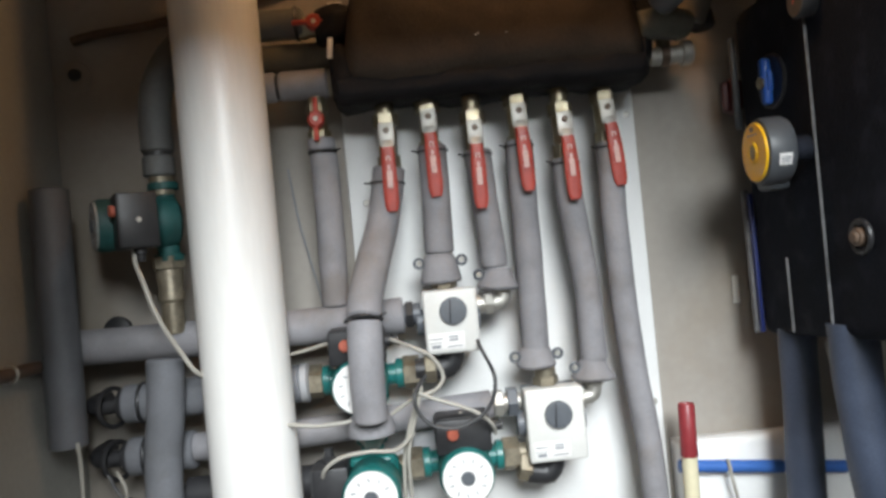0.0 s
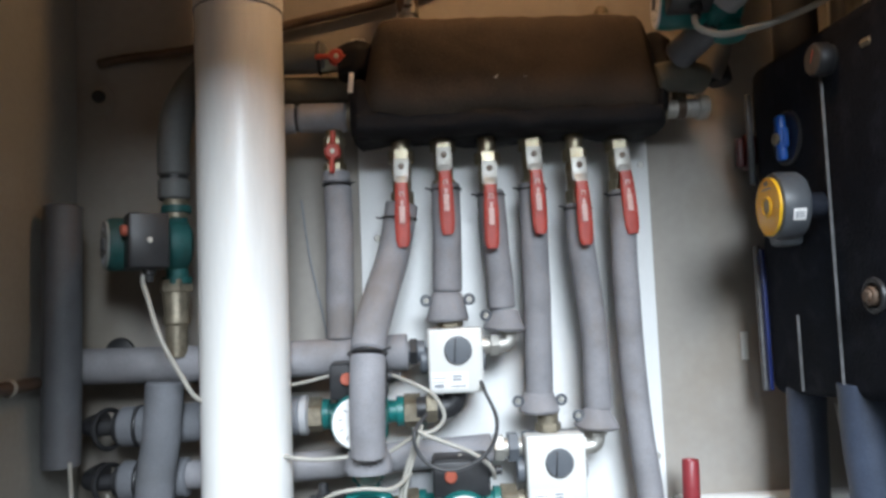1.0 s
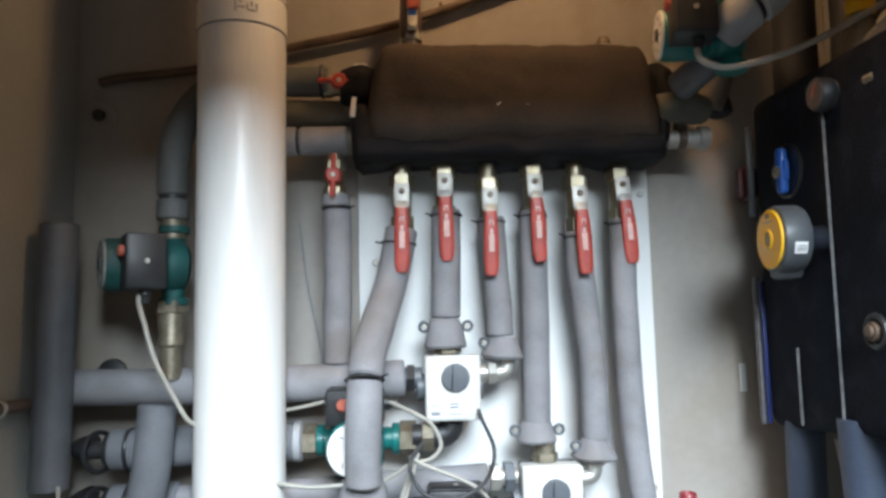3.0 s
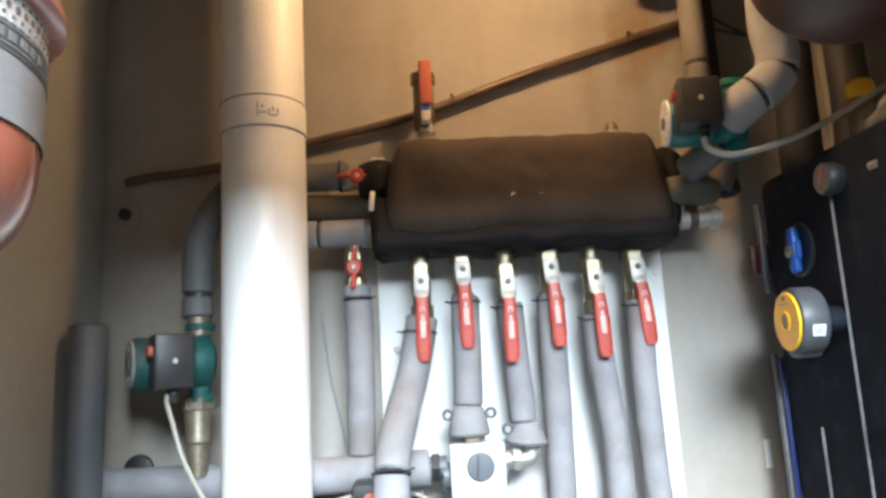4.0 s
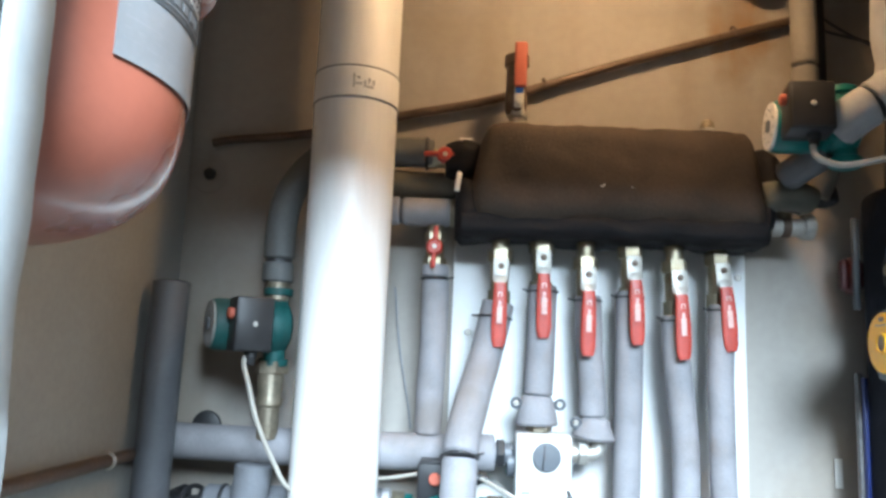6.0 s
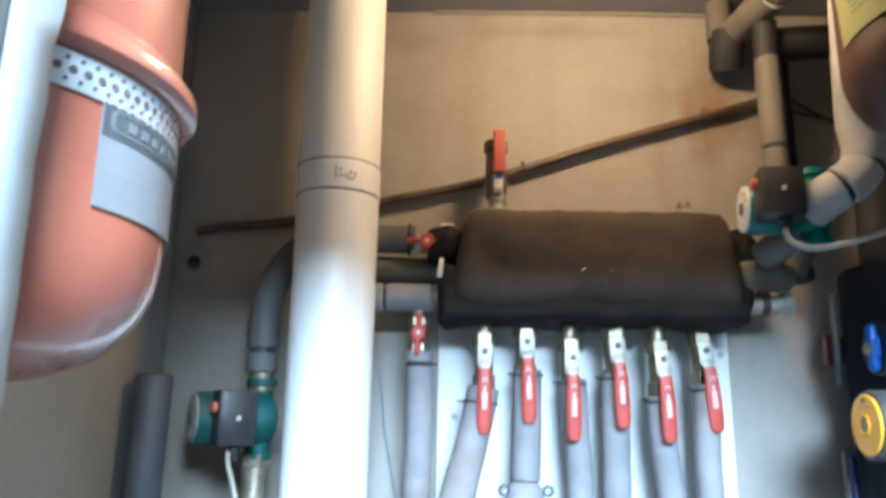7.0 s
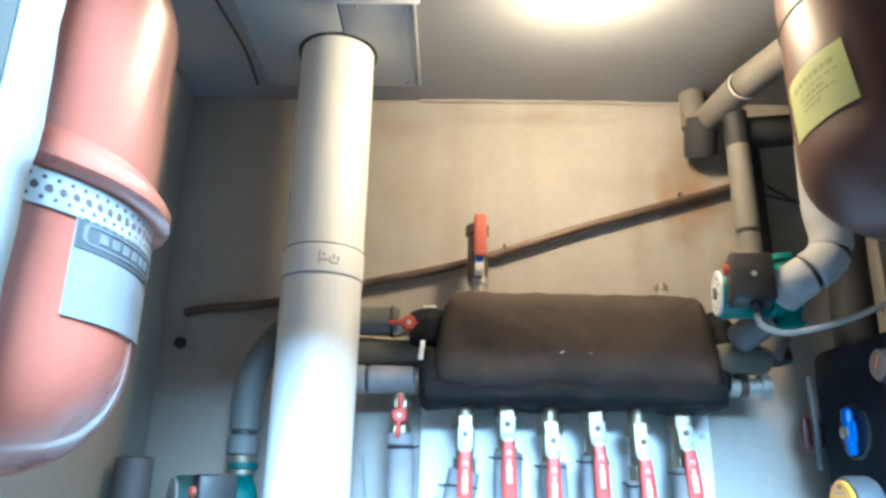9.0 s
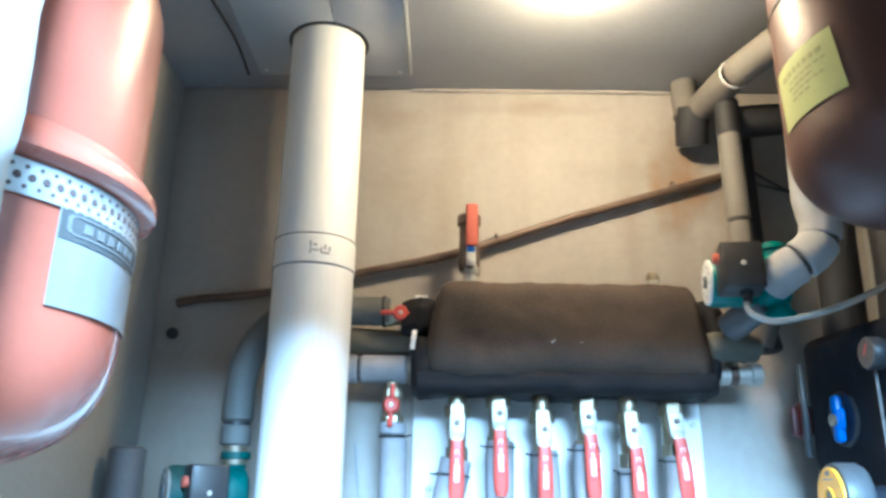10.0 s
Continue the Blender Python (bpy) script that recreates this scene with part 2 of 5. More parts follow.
OPAL.node_tree.nodes["Principled BSDF"].inputs["Emission Color"].default_value = (1.0, 0.61, 0.30, 1)
OPAL.node_tree.nodes["Principled BSDF"].inputs["Emission Strength"].default_value = LAMP_POWER


# ---- building helpers ----
def thing(name, label, category, group="", at=(0, 0, 0)):
    ob = new(name)
    ob.empty_display_size = 0.02
    ob.location = at
    return tagged(ob, label, category, group)


def mesh_of(name, bm, material, smooth=40):
    bmesh.ops.recalc_face_normals(bm, faces=bm.faces)
    me = bpy.data.meshes.new(name)
    bm.to_mesh(me)
    bm.free()
    me.materials.append(material)
    me.shade_smooth()
    if smooth:
        me.set_sharp_from_angle(angle=radians(smooth))
    return me


def part(name, bm, material, parent, label=""):
    ob = new(name, mesh_of(name, bm, material))
    ob.parent = parent
    base = Matrix.Identity(4)
    p = parent
    while p:
        base = base @ Matrix.Translation(-Vector(p.location))
        p = p.parent
    ob.location = base.translation
    return tagged(ob, label) if label else ob


def alone(name, bm, material, label, category, group="", kind=""):
    return tagged(new(name, mesh_of(name, bm, material)), label, category, group, kind)


def box(size, at, bevel=0.002, turn=None, seg=2):
    bm = bmesh.new()
    bmesh.ops.create_cube(bm, size=1, matrix=Matrix.Diagonal((*size, 1)))
    if bevel:
        bmesh.ops.bevel(bm, geom=bm.edges[:], offset=bevel, segments=seg, affect="EDGES", profile=0.5)
    m = Matrix.Translation(at) @ (turn.to_matrix().to_4x4() if turn else Matrix.Identity(4))
    bm.transform(m)
    return bm


def join(*bms):
    out = bmesh.new()
    for b in bms:
        me = bpy.data.meshes.new("tmp")
        b.to_mesh(me)
        b.free()
        out.from_mesh(me)
        bpy.data.meshes.remove(me)
    return out


def facing(origin, axis, up=(0, 0, 1)):
    """A pose whose local z runs along axis."""
    z = Vector(axis).normalized()
    x = Vector(up).cross(z)
    if x.length < 1e-4:
        x = Vector((1, 0, 0))
    x.normalize()
    y = z.cross(x)
    m = Matrix((x, y, z)).transposed().to_4x4()
    m.translation = origin
    return m


def lathe(profile, m, seg=28):
    """A turned body: (radius, height) along the pose's local z; closed at both ends."""
    bm = bmesh.new()
    rings = []
    for r, h in profile:
        rings.append([bm.verts.new((r * math.cos(2 * math.pi * k / seg), r * math.sin(2 * math.pi * k / seg), h)) for k in range(seg)])
    for a, b in zip(rings, rings[1:]):
        for k in range(seg):
            bm.faces.new((a[k], a[(k + 1) % seg], b[(k + 1) % seg], b[k]))
    bm.faces.new(rings[0][::-1])
    bm.faces.new(rings[-1])
    bm.transform(m)
    return bm


def rod(a, b, r, seg=20, bevel=0.0015):
    a, b = Vector(a), Vector(b)
    n = (b - a).length
    e = min(bevel, r * 0.4, n * 0.3)
    return lathe([(r - e, 0), (r, e), (r, n - e), (r - e, n)], facing(a, b - a), seg)


def hexnut(a, b, r):
    return rod(a, b, r, 6, 0.0012)


def curve_points(pts, step):
    pts = [Vector(p) for p in pts]
    if len(pts) == 2:
        n = max(2, int((pts[1] - pts[0]).length / step))
        return [pts[0].lerp(pts[1], k / n) for k in range(n + 1)]
    ext = [2 * pts[0] - pts[1], *pts, 2 * pts[-1] - pts[-2]]
    out = []
    for a, b, c, d in zip(ext, ext[1:], ext[2:], ext[3:]):
        n = max(2, int((c - b).length / step))
        for k in range(n):
            t = k / n
            out.append(0.5 * ((2 * b) + (c - a) * t + (2 * a - 5 * b + 4 * c - d) * t * t + (3 * b - a - 3 * c + d) * t ** 3))
    out.append(pts[-1])
    return out


def tube(pts, r, seg=22, step=0.012, wob=0.0, seed=0.0, end=0.0):
    """A round body swept along a smooth line; wob makes it uneven, end rounds its rims."""
    line = curve_points(pts, step)
    if end:
        d0, d1 = (line[1] - line[0]).normalized(), (line[-1] - line[-2]).normalized()
        line = [line[0], line[0] + d0 * end, *line[1:-1], line[-1] - d1 * end, line[-1]]
    bm = bmesh.new()
    rings = []
    side = None
    for i, p in enumerate(line):
        d = (line[min(i + 1, len(line) - 1)] - line[max(i - 1, 0)]).normalized()
        if side is None:
            side = d.orthogonal().normalized()
        side = (side - d * side.dot(d)).normalized()
        other = d.cross(side)
        rr = r - end if end and i in (0, len(line) - 1) else r
        ring = []
        for k in range(seg):
            a = 2 * math.pi * k / seg
            o = side * math.cos(a) + other * math.sin(a)
            f = 1 + wob * noise.noise(p * 14 + o * 0.8 + Vector((seed, seed * 2, 0))) if wob else 1
            ring.append(bm.verts.new(p + o * rr * f))
        rings.append(ring)
    for a, b in zip(rings, rings[1:]):
        for k in range(seg):
            bm.faces.new((a[k], a[(k + 1) % seg], b[(k + 1) % seg], b[k]))
    bm.faces.new(rings[0][::-1])
    bm.faces.new(rings[-1])
    return bm


def ring(m, big, small, seg=28, sub=10):
    bm = bmesh.new()
    loops = []
    for k in range(seg):
        a = 2 * math.pi * k / seg
        c = Vector((math.cos(a), math.sin(a), 0))
        loops.append([bm.verts.new(c * (big + small * math.cos(2 * math.pi * j / sub)) + Vector((0, 0, small * math.sin(2 * math.pi * j / sub)))) for j in range(sub)])
    for k in range(seg):
        a, b = loops[k], loops[(k + 1) % seg]
        for j in range(sub):
            bm.faces.new((a[j], b[j], b[(j + 1) % sub], a[(j + 1) % sub]))
    bm.transform(m)
    return bm


def wrapped(radius, a0, a1, z0, z1, lift, centre, n=14, thick=0.001):
    """A thin sheet that lies round an upright cylinder, from angle a0 to a1."""
    bm = bmesh.new()
    rows = []
    for k in range(n + 1):
        a = radians(a0 + (a1 - a0) * k / n)
        c, s = math.cos(a), math.sin(a)
        rows.append([bm.verts.new((centre[0] + rr * c, centre[1] + rr * s, z)) for rr, z in
                     ((radius + lift, z0), (radius + lift + thick, z0), (radius + lift + thick, z1), (radius + lift, z1))])
    for a, b in zip(rows, rows[1:]):
        for j in range(4):
            bm.faces.new((a[j], b[j], b[(j + 1) % 4], a[(j + 1) % 4]))
    bm.faces.new(rows[0][::-1])
    bm.faces.new(rows[-1])
    return bm


# ---- the room ----
CEIL_Z = 2.405
LEFT_X, RIGHT_X = -0.615, 0.72


def slab(name, lo, hi, material, label, category="wall"):
    size = [b - a for a, b in zip(lo, hi)]
    mid = [(a + b) / 2 for a, b in zip(lo, hi)]
    return alone(name, box(size, mid, 0.003, seg=1), material, label, category, kind="structure")


slab("wall_back", (-0.8, 0, 0), (0.9, 0.12, CEIL_Z), WALL, "stained cream plaster wall behind the pipework")
slab("wall_left", (LEFT_X - 0.12, -1.0, 0), (LEFT_X, -0.001, CEIL_Z), WALL_SIDE, "grey cream plaster side wall of the boiler closet")
slab("wall_right", (RIGHT_X, -1.0, 0), (RIGHT_X + 0.12, -0.001, CEIL_Z), WALL_SIDE, "grey cream plaster side wall behind the pump station")
slab("ceiling", (-0.8, -1.03, CEIL_Z), (0.9, 0.12, CEIL_Z + 0.1), CEIL, "grey painted ceiling of the boiler closet", "ceiling")
slab("floor", (-0.8, -3.72, -0.1), (1.7, 0.12, 0), FLOOR, "bare concrete floor", "floor")
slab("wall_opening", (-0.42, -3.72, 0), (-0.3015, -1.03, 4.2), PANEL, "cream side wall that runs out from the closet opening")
# Two unseen panels, added to cut off the daylight at the right and above.
slab("unseen_panel_right", (0.56, -1.045, 0), (1.7, -1.015, 4.2), OUTER, "unseen dark wall panel on the other side of the opening, cutting the daylight")
slab("unseen_lintel", (-0.309, -1.045, 2.02), (0.56, -1.015, 4.2), OUTER, "unseen dark wall panel over the closet opening, cutting the daylight")
edge = bmesh.new()
rings = []
for k in range(141):
    z = 2.02 * k / 140
    j1 = 0.0022 * noise.noise(Vector((3.1, 0.7, z * 9))) + 0.0012 * noise.noise(Vector((1.3, 5.2, z * 34)))
    j2 = 0.0012 * noise.noise(Vector((8.4, 2.6, z * 12)))
    rings.append([edge.verts.new(c) for c in ((-0.420, -1.0297, z), (-0.2985 + j2, -1.0297, z), (-0.2965 + j2, -1.0265, z), (-0.297 + j1, -1.003 + j1, z), (-0.300 + j1, -0.9995 + j1, z), (-0.420, -0.9995, z))])
for a, b in zip(rings, rings[1:]):
    for k in range(6):
        edge.faces.new((a[k], a[(k + 1) % 6], b[(k + 1) % 6], b[k]))
edge.faces.new(rings[0])
edge.faces.new(rings[-1])
alone("trim", edge, TRIM, "white painted, chipped edge of the closet opening", "door frame", kind="structure")
# Room in front is assumed and unseen; it closes the place round the daylight.
slab("outer_wall_right", (1.7, -3.72, 0), (1.82, -1.0, 4.2), OUTER, "plain unseen wall of the assumed room in front")
slab("outer_ceiling", (-0.42, -3.72, 4.2), (1.82, -1.015, 4.3), CEIL, "plain unseen ceiling of the assumed room in front", "ceiling")
# rear wall, unseen, with a window assumed so that the day comes in
slab("rear_wall_left", (-0.46, -3.72, 0), (-0.309, -3.60, 4.2), OUTER, "plain unseen rear wall beside the assumed window")
slab("rear_wall_right", (1.04, -3.72, 0), (1.7, -3.60, 4.2), OUTER, "plain unseen rear wall beside the assumed window")
slab("rear_wall_low", (-0.309, -3.72, 0), (1.04, -3.60, 2.41), OUTER, "plain unseen rear wall under the assumed window")
slab("rear_wall_top", (-0.309, -3.72, 3.99), (1.04, -3.60, 4.2), OUTER, "plain unseen rear wall over the assumed window")

# sheet collar on the ceiling round the flue, in two halves
plate = thing("ceiling_plate", "grey painted sheet collar plate screwed to the ceiling", "plate", at=(-0.29, -0.19, CEIL_Z))
for x0, x1 in ((-0.445, -0.277), (-0.275, -0.152)):
    part("sheet", box((x1 - x0, 0.27, 0.005), ((x0 + x1) / 2, -0.195, CEIL_Z - 0.0026), 0.0015), PLATE, plate)
part("edge_strip", box((0.008, 0.262, 0.012), (-0.151, -0.203, CEIL_Z - 0.006), 0.002), TRIM, plate)
part("front_strip", box((0.14, 0.012, 0.016), (-0.21, -0.338, CEIL_Z - 0.008), 0.002), FRAMEWHITE, plate)
for x, y in ((-0.245, -0.312), (-0.165, -0.305), (-0.172, -0.075), (-0.43, -0.08)):
    part("screw", rod((x, y, CEIL_Z - 0.005), (x, y, CEIL_Z - 0.009), 0.004, 12), STEEL, plate)
alone("crack_strip", tube([(-0.152, -0.003, CEIL_Z - 0.004), (0.1, -0.004, CEIL_Z - 0.004), (0.40, -0.003, CEIL_Z - 0.004)], 0.004, 8, wob=0.4), WALL, "thin ragged plaster fillet under the ceiling", "plaster", kind="structure")
alone("ceiling_cable", tube([(-0.47, -0.06, CEIL_Z - 0.004), (-0.46, -0.2, CEIL_Z - 0.012), (-0.475, -0.36, CEIL_Z - 0.005), (-0.47, -0.6, CEIL_Z - 0.004)], 0.0028, 10), FOAM_DARK, "black cable along the dim ceiling", "cable")

# dome lamp
LX, LY = 0.128, -0.405
lamp = thing("ceiling_lamp", "round opal glass dome lamp, switched on", "ceiling lamp", at=(LX, LY, CEIL_Z))
part("base", lathe([(0.056, 0), (0.058, 0.004), (0.058, 0.012), (0.051, 0.017)], facing((LX, LY, CEIL_Z), (0, 0, -1)), 40), FRAMEWHITE, lamp)
part("dome", lathe([(0.048, 0.016), (0.050, 0.028), (0.049, 0.044), (0.044, 0.060), (0.034, 0.072), (0.019, 0.079), (0.007, 0.081)], facing((LX, LY, CEIL_Z), (0, 0, -1)), 40), OPAL, lamp, "glowing opal glass dome")

# flue
FX, FY, FR = -0.295, -0.168, 0.0655
flue = thing("flue_pipe", "thick white enamelled flue pipe rising into the ceiling", "pipe", at=(FX, FY, 0))
part("lower_pipe", lathe([(FR, 0.0), (FR, 1.965)], facing((FX, FY, 0), (0, 0, 1)), 56), FLUE, flue)
part("upper_pipe", lathe([(FR, 2.016), (FR, CEIL_Z)], facing((FX, FY, 0), (0, 0, 1)), 56), FLUE, flue)
part("joint_band", lathe([(FR - 0.003, 1.958), (FR + 0.0012, 1.967), (FR + 0.0016, 1.971), (FR + 0.0016, 2.009), (FR + 0.001, 2.014), (FR - 0.003, 2.022)], facing((FX, FY, 0), (0, 0, 1)), 56), FLUE, flue, "joint band with thin dark seams")
for z in (1.966, 2.015):
    part("seam", ring(Matrix.Translation((FX, FY, z)), FR + 0.0008, 0.0013, 56, 8), PRINT, flue, "dark seam line")
part("band_mark", join(*[wrapped(FR, a, a + w, z, z + h, 0.0022, (FX, FY), 3, 0.0006) for a, w, z, h in
     ((-87, 2, 1.979, 0.022), (-84, 9, 1.984, 0.0030), (-73, 2.5, 1.981, 0.010), (-82, 4, 1.993, 0.0035), (-70, 10, 1.980, 0.0030), (-68, 3, 1.987, 0.008), (-62, 3, 1.985, 0.008))]), BAND_PRINT, flue, "worn grey print")
part("ceiling_ring", ring(Matrix.Translation((FX, FY, CEIL_Z - 0.004)), FR + 0.003, 0.004, 48, 8), BLACK, flue, "dark gap ring at the ceiling")

# white board behind the valves
board = thing("mounting_board", "white coated board fixed to the wall behind the valves", "board", at=(0.12, 0, 1.0))
part("panel", box((0.505, 0.014, 0.83), (0.1215, -0.008, 1.41), 0.002), BOARD, board)
for x, z in ((-0.102, 1.628), (0.36, 1.74), (0.36, 1.24), (-0.115, 1.21)):
    part("screw", rod((x, -0.014, z), (x, -0.019, z), 0.006, 14), STEEL, board)

# manifold in its black wrap
man = thing("manifold", "heating manifold wrapped in dusty black rubber foam", "manifold", at=(0.12, -0.1, 1.78))


def pillow(x0, x1, yc, zc, hy, hz, power, seed, nx=46, seg=56, nose=0.02, amp=0.0025):
    bm = bmesh.new()
    rows = []
    for i in range(nx + 1):
        u = i / nx
        e = min(u, 1 - u) * (x1 - x0)
        k = 1 - 0.28 * max(0, 1 - e / nose) ** 2.2
        x = x0 + (x1 - x0) * u
        row = []
        for j in range(seg):
            a = 2 * math.pi * j / seg
            c, s = math.cos(a), math.sin(a)
            f = (abs(c) ** power + abs(s) ** power) ** (-1 / power)
            p = Vector((x, yc + hy * k * f * c, zc + hz * k * f * s))
            p += Vector((0, c, s)) * amp * (noise.noise(p * 16 + Vector((seed, 0, 0))) + 0.5 * noise.noise(p * 45))
            row.append(bm.verts.new(p))
        rows.append(row)
    for a, b in zip(rows, rows[1:]):
        for j in range(seg):
            bm.faces.new((a[j], a[(j + 1) % seg], b[(j + 1) % seg], b[j]))
    bm.faces.new(rows[0][::-1])
    bm.faces.new(rows[-1])
    return bm


wrap = pillow(-0.104, 0.352, -0.098, 1.879, 0.074, 0.083, 5.0, 3, nose=0.022, amp=0.0055)
for v in wrap.verts:
    u = (v.co.x - 0.124) / 0.228
    v.co.x += 0.016 * u ** 5 * (1.868 - v.co.z) / 0.094
part("wrap", wrap, RUBBER, man)
# The flap's blackness paints the shade under the wrap.
part("bottom_flap", pillow(-0.131, 0.366, -0.098, 1.795, 0.066, 0.020, 4, 7, nose=0.012, amp=0.008), RUBBER_DARK, man, "overlapping lower edge of the black wrap, blackened for shade")
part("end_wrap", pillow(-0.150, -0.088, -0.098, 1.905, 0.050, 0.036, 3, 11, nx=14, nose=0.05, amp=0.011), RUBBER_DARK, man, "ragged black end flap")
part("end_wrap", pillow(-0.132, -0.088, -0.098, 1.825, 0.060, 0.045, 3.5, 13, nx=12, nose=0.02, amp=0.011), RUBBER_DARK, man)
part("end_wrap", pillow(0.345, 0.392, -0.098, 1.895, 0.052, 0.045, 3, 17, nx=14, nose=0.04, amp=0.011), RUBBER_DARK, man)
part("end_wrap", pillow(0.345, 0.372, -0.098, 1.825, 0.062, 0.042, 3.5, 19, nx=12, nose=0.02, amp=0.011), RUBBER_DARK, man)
part("scuff", box((0.012, 0.0012, 0.0022), (0.099, -0.1735, 1.857), 0.0004, Euler((0, radians(-28), 0))), WHITE, man, "small white scuff")
part("scuff", box((0.005, 0.0012, 0.0016), (0.142, -0.1735, 1.855), 0.0003), PRINT, man)
part("tag", box((0.008, 0.003, 0.032), (-0.128, -0.150, 1.860), 0.001, Euler((0, radians(6), 0))), WHITE, man, "white paper tag")
part("tag", box((0.022, 0.012, 0.006), (-0.118, -0.100, 1.943), 0.001), WHITE, man, "white paper tag")


# ---- ball valves under the manifold ----
def ball_valve(x, y, z, low, lean, body_mat, group):
    """z: height of the lever's bolt; low: end of the body; lean: degrees of the lever."""
    v = thing("ball_valve", "brass ball valve with a red vinyl lever, open", "valve", group, at=(x, y, z))
    yb = y + 0.028
    part("nipple", rod((x, yb, z + 0.017), (x, yb, 1.782), 0.0150, 20), body_mat, v)
    part("top_nut", hexnut((x, yb, z + 0.010), (x, yb, z + 0.031), 0.0205), body_mat, v)
    part("body", lathe([(0.012, -0.040), (0.0145, -0.034), (0.0150, -0.012), (0.0158, 0.0), (0.0150, 0.010), (0.0135, 0.016)], facing((x, yb, z), (0, 0, 1)), 24), body_mat, v)
    part("lower_nut", hexnut((x, yb, z - 0.058), (x, yb, z - 0.036), 0.0182), body_mat, v)
    part("tail", rod((x, yb, low - 0.02), (x, yb, z - 0.056), 0.013), body_mat, v)
    part("stem", rod((x, yb - 0.012, z), (x, y - 0.001, z), 0.007, 16), STEEL, v)
    turn = Euler((0, radians(lean), 0))
    m = Matrix.Translation((x, y, z)) @ turn.to_matrix().to_4x4()

    def put(bm):
        bm.transform(m)
        return bm
    lever = part("lever", put(join(box((0.0245, 0.003, 0.036), (0, -0.0015, -0.006), 0.001), box((0.017, 0.003, 0.022), (0, -0.004, -0.024), 0.001, Euler((radians(-16), 0, 0))))), STEEL, v, "bright steel lever plate")
    part("bolt", put(join(hexnut((0, -0.003, 0), (0, -0.0065, 0), 0.0056), rod((0, -0.006, 0), (0, -0.0085, 0), 0.0026, 12))), COPPER_DARK, lever)
    grip = bmesh.new()
    rows = []
    for k in range(13):
        u = k / 12
        zz = -0.027 - u * 0.101
        w = 0.0095 + 0.0022 * math.sin(u * 2.6) - (0.003 * max(0, u - 0.9) / 0.1)
        d = 0.0040 - 0.0012 * u
        yy = -0.0075 - 0.004 * math.sin(min(1, u * 2.2) * math.pi / 2) + 0.003 * u
        row = []
        for j in range(16):
            a = 2 * math.pi * j / 16
            c, s = math.cos(a), math.sin(a)
            f = (abs(c) ** 4 + abs(s) ** 4) ** -0.25
            row.append(grip.verts.new((w * f * c, yy + d * f * s, zz)))
        rows.append(row)
    for a, b in zip(rows, rows[1:]):
        for j in range(16):
            grip.faces.new((a[j], a[(j + 1) % 16], b[(j + 1) % 16], b[j]))
    grip.faces.new(rows[0][::-1])
    grip.faces.new(rows[-1])
    part("grip", put(grip), RED, v, "red vinyl lever grip")
    mark = join(box((0.0085, 0.0008, 0.027), (0, -0.0150, -0.078), 0.0003), box((0.0045, 0.0008, 0.008), (0, -0.0150, -0.060), 0.0003),
                box((0.007, 0.0008, 0.0020), (0, -0.0148, -0.043), 0.0002), box((0.0018, 0.0008, 0.007), (-0.0028, -0.0148, -0.046), 0.0002),
                box((0.0018, 0.0008, 0.007), (0.0028, -0.0148, -0.046), 0.0002))
    part("print", put(mark), LEVER_PRINT, v, "worn pale printed mark")
    return v


VALVES = ((-0.055, -0.125, 1.730, 1.668, 0.5), (0.013, -0.122, 1.747, 1.696, -0.8), (0.084, -0.128, 1.722, 1.682, 0.5),
          (0.1555, -0.130, 1.742, 1.690, -1.8), (0.2265, -0.130, 1.722, 1.664, -2), (0.300, -0.116, 1.738, 1.674, -4))
for x, y, z, low, lean in VALVES:
    ball_valve(x, y, z, low, lean, BRASS, "ball valves under the manifold")

# ---- insulated pipes under the valves ----
CIRCUITS = "insulated circuit pipes"


def foam_pipe(lines, r, label, group="", material=FOAM, wob=0.05, name="insulated_pipe", tie=True):
    """One pipe in foam sleeves; between two sleeves a dark joint."""
    p = thing(name, label, "pipe", group, at=lines[0][0])
    for i, pts in enumerate(lines):
        part("foam_sleeve", tube(pts, r, 24, 0.012, wob, pts[0][0] * 7 + i, 0.003), material, p)
        if i and tie:
            a, b = Vector(lines[i - 1][-1]), Vector(pts[0])
            d = (b - a) if (b - a).length > 1e-4 else Vector(pts[1]) - Vector(pts[0])
            d.normalize()
            part("joint", rod(a - d * 0.003, b + d * 0.003, r * 0.86, 20), BLACK, p, "dark open joint between the sleeves")
    return p


def wire_tie(parent, at, axis, r, tail=(1, 0, 0)):
    m = facing(at, axis)
    part("wire_tie", ring(m, r + 0.001, 0.0016, 26, 6), BLACK, parent, "black wire tie")
    t = Vector(tail).normalized()
    a = Vector(at) + t * r
    part("tie_end", rod(a, a + t * 0.012 + Vector((0, -0.002, 0.002)), 0.0014, 8), BLACK, parent)


Y = -0.102
p1 = foam_pipe([[(-0.056, Y, 1.675), (-0.064, Y, 1.632), (-0.077, -0.115, 1.578), (-0.093, -0.165, 1.525), (-0.106, -0.205, 1.478), (-0.110, -0.222, 1.447)],
                [(-0.110, -0.224, 1.443), (-0.112, -0.235, 1.38), (-0.113, -0.225, 1.302)]], 0.0256, "grey foam insulated pipe bent forward over the pump", CIRCUITS)
wire_tie(p1, (-0.061, Y, 1.650), (0.1, 0, 1), 0.0265, (-1, -0.3, 0))
wire_tie(p1, (-0.110, -0.223, 1.445), (0, 0.3, 1), 0.0262, (1, -0.5, 0.2))
p2 = foam_pipe([[(0.0155, Y, 1.704), (0.014, Y, 1.62), (0.011, Y, 1.530)]], 0.0232, "grey foam insulated pipe from valve to mixing valve", CIRCUITS)
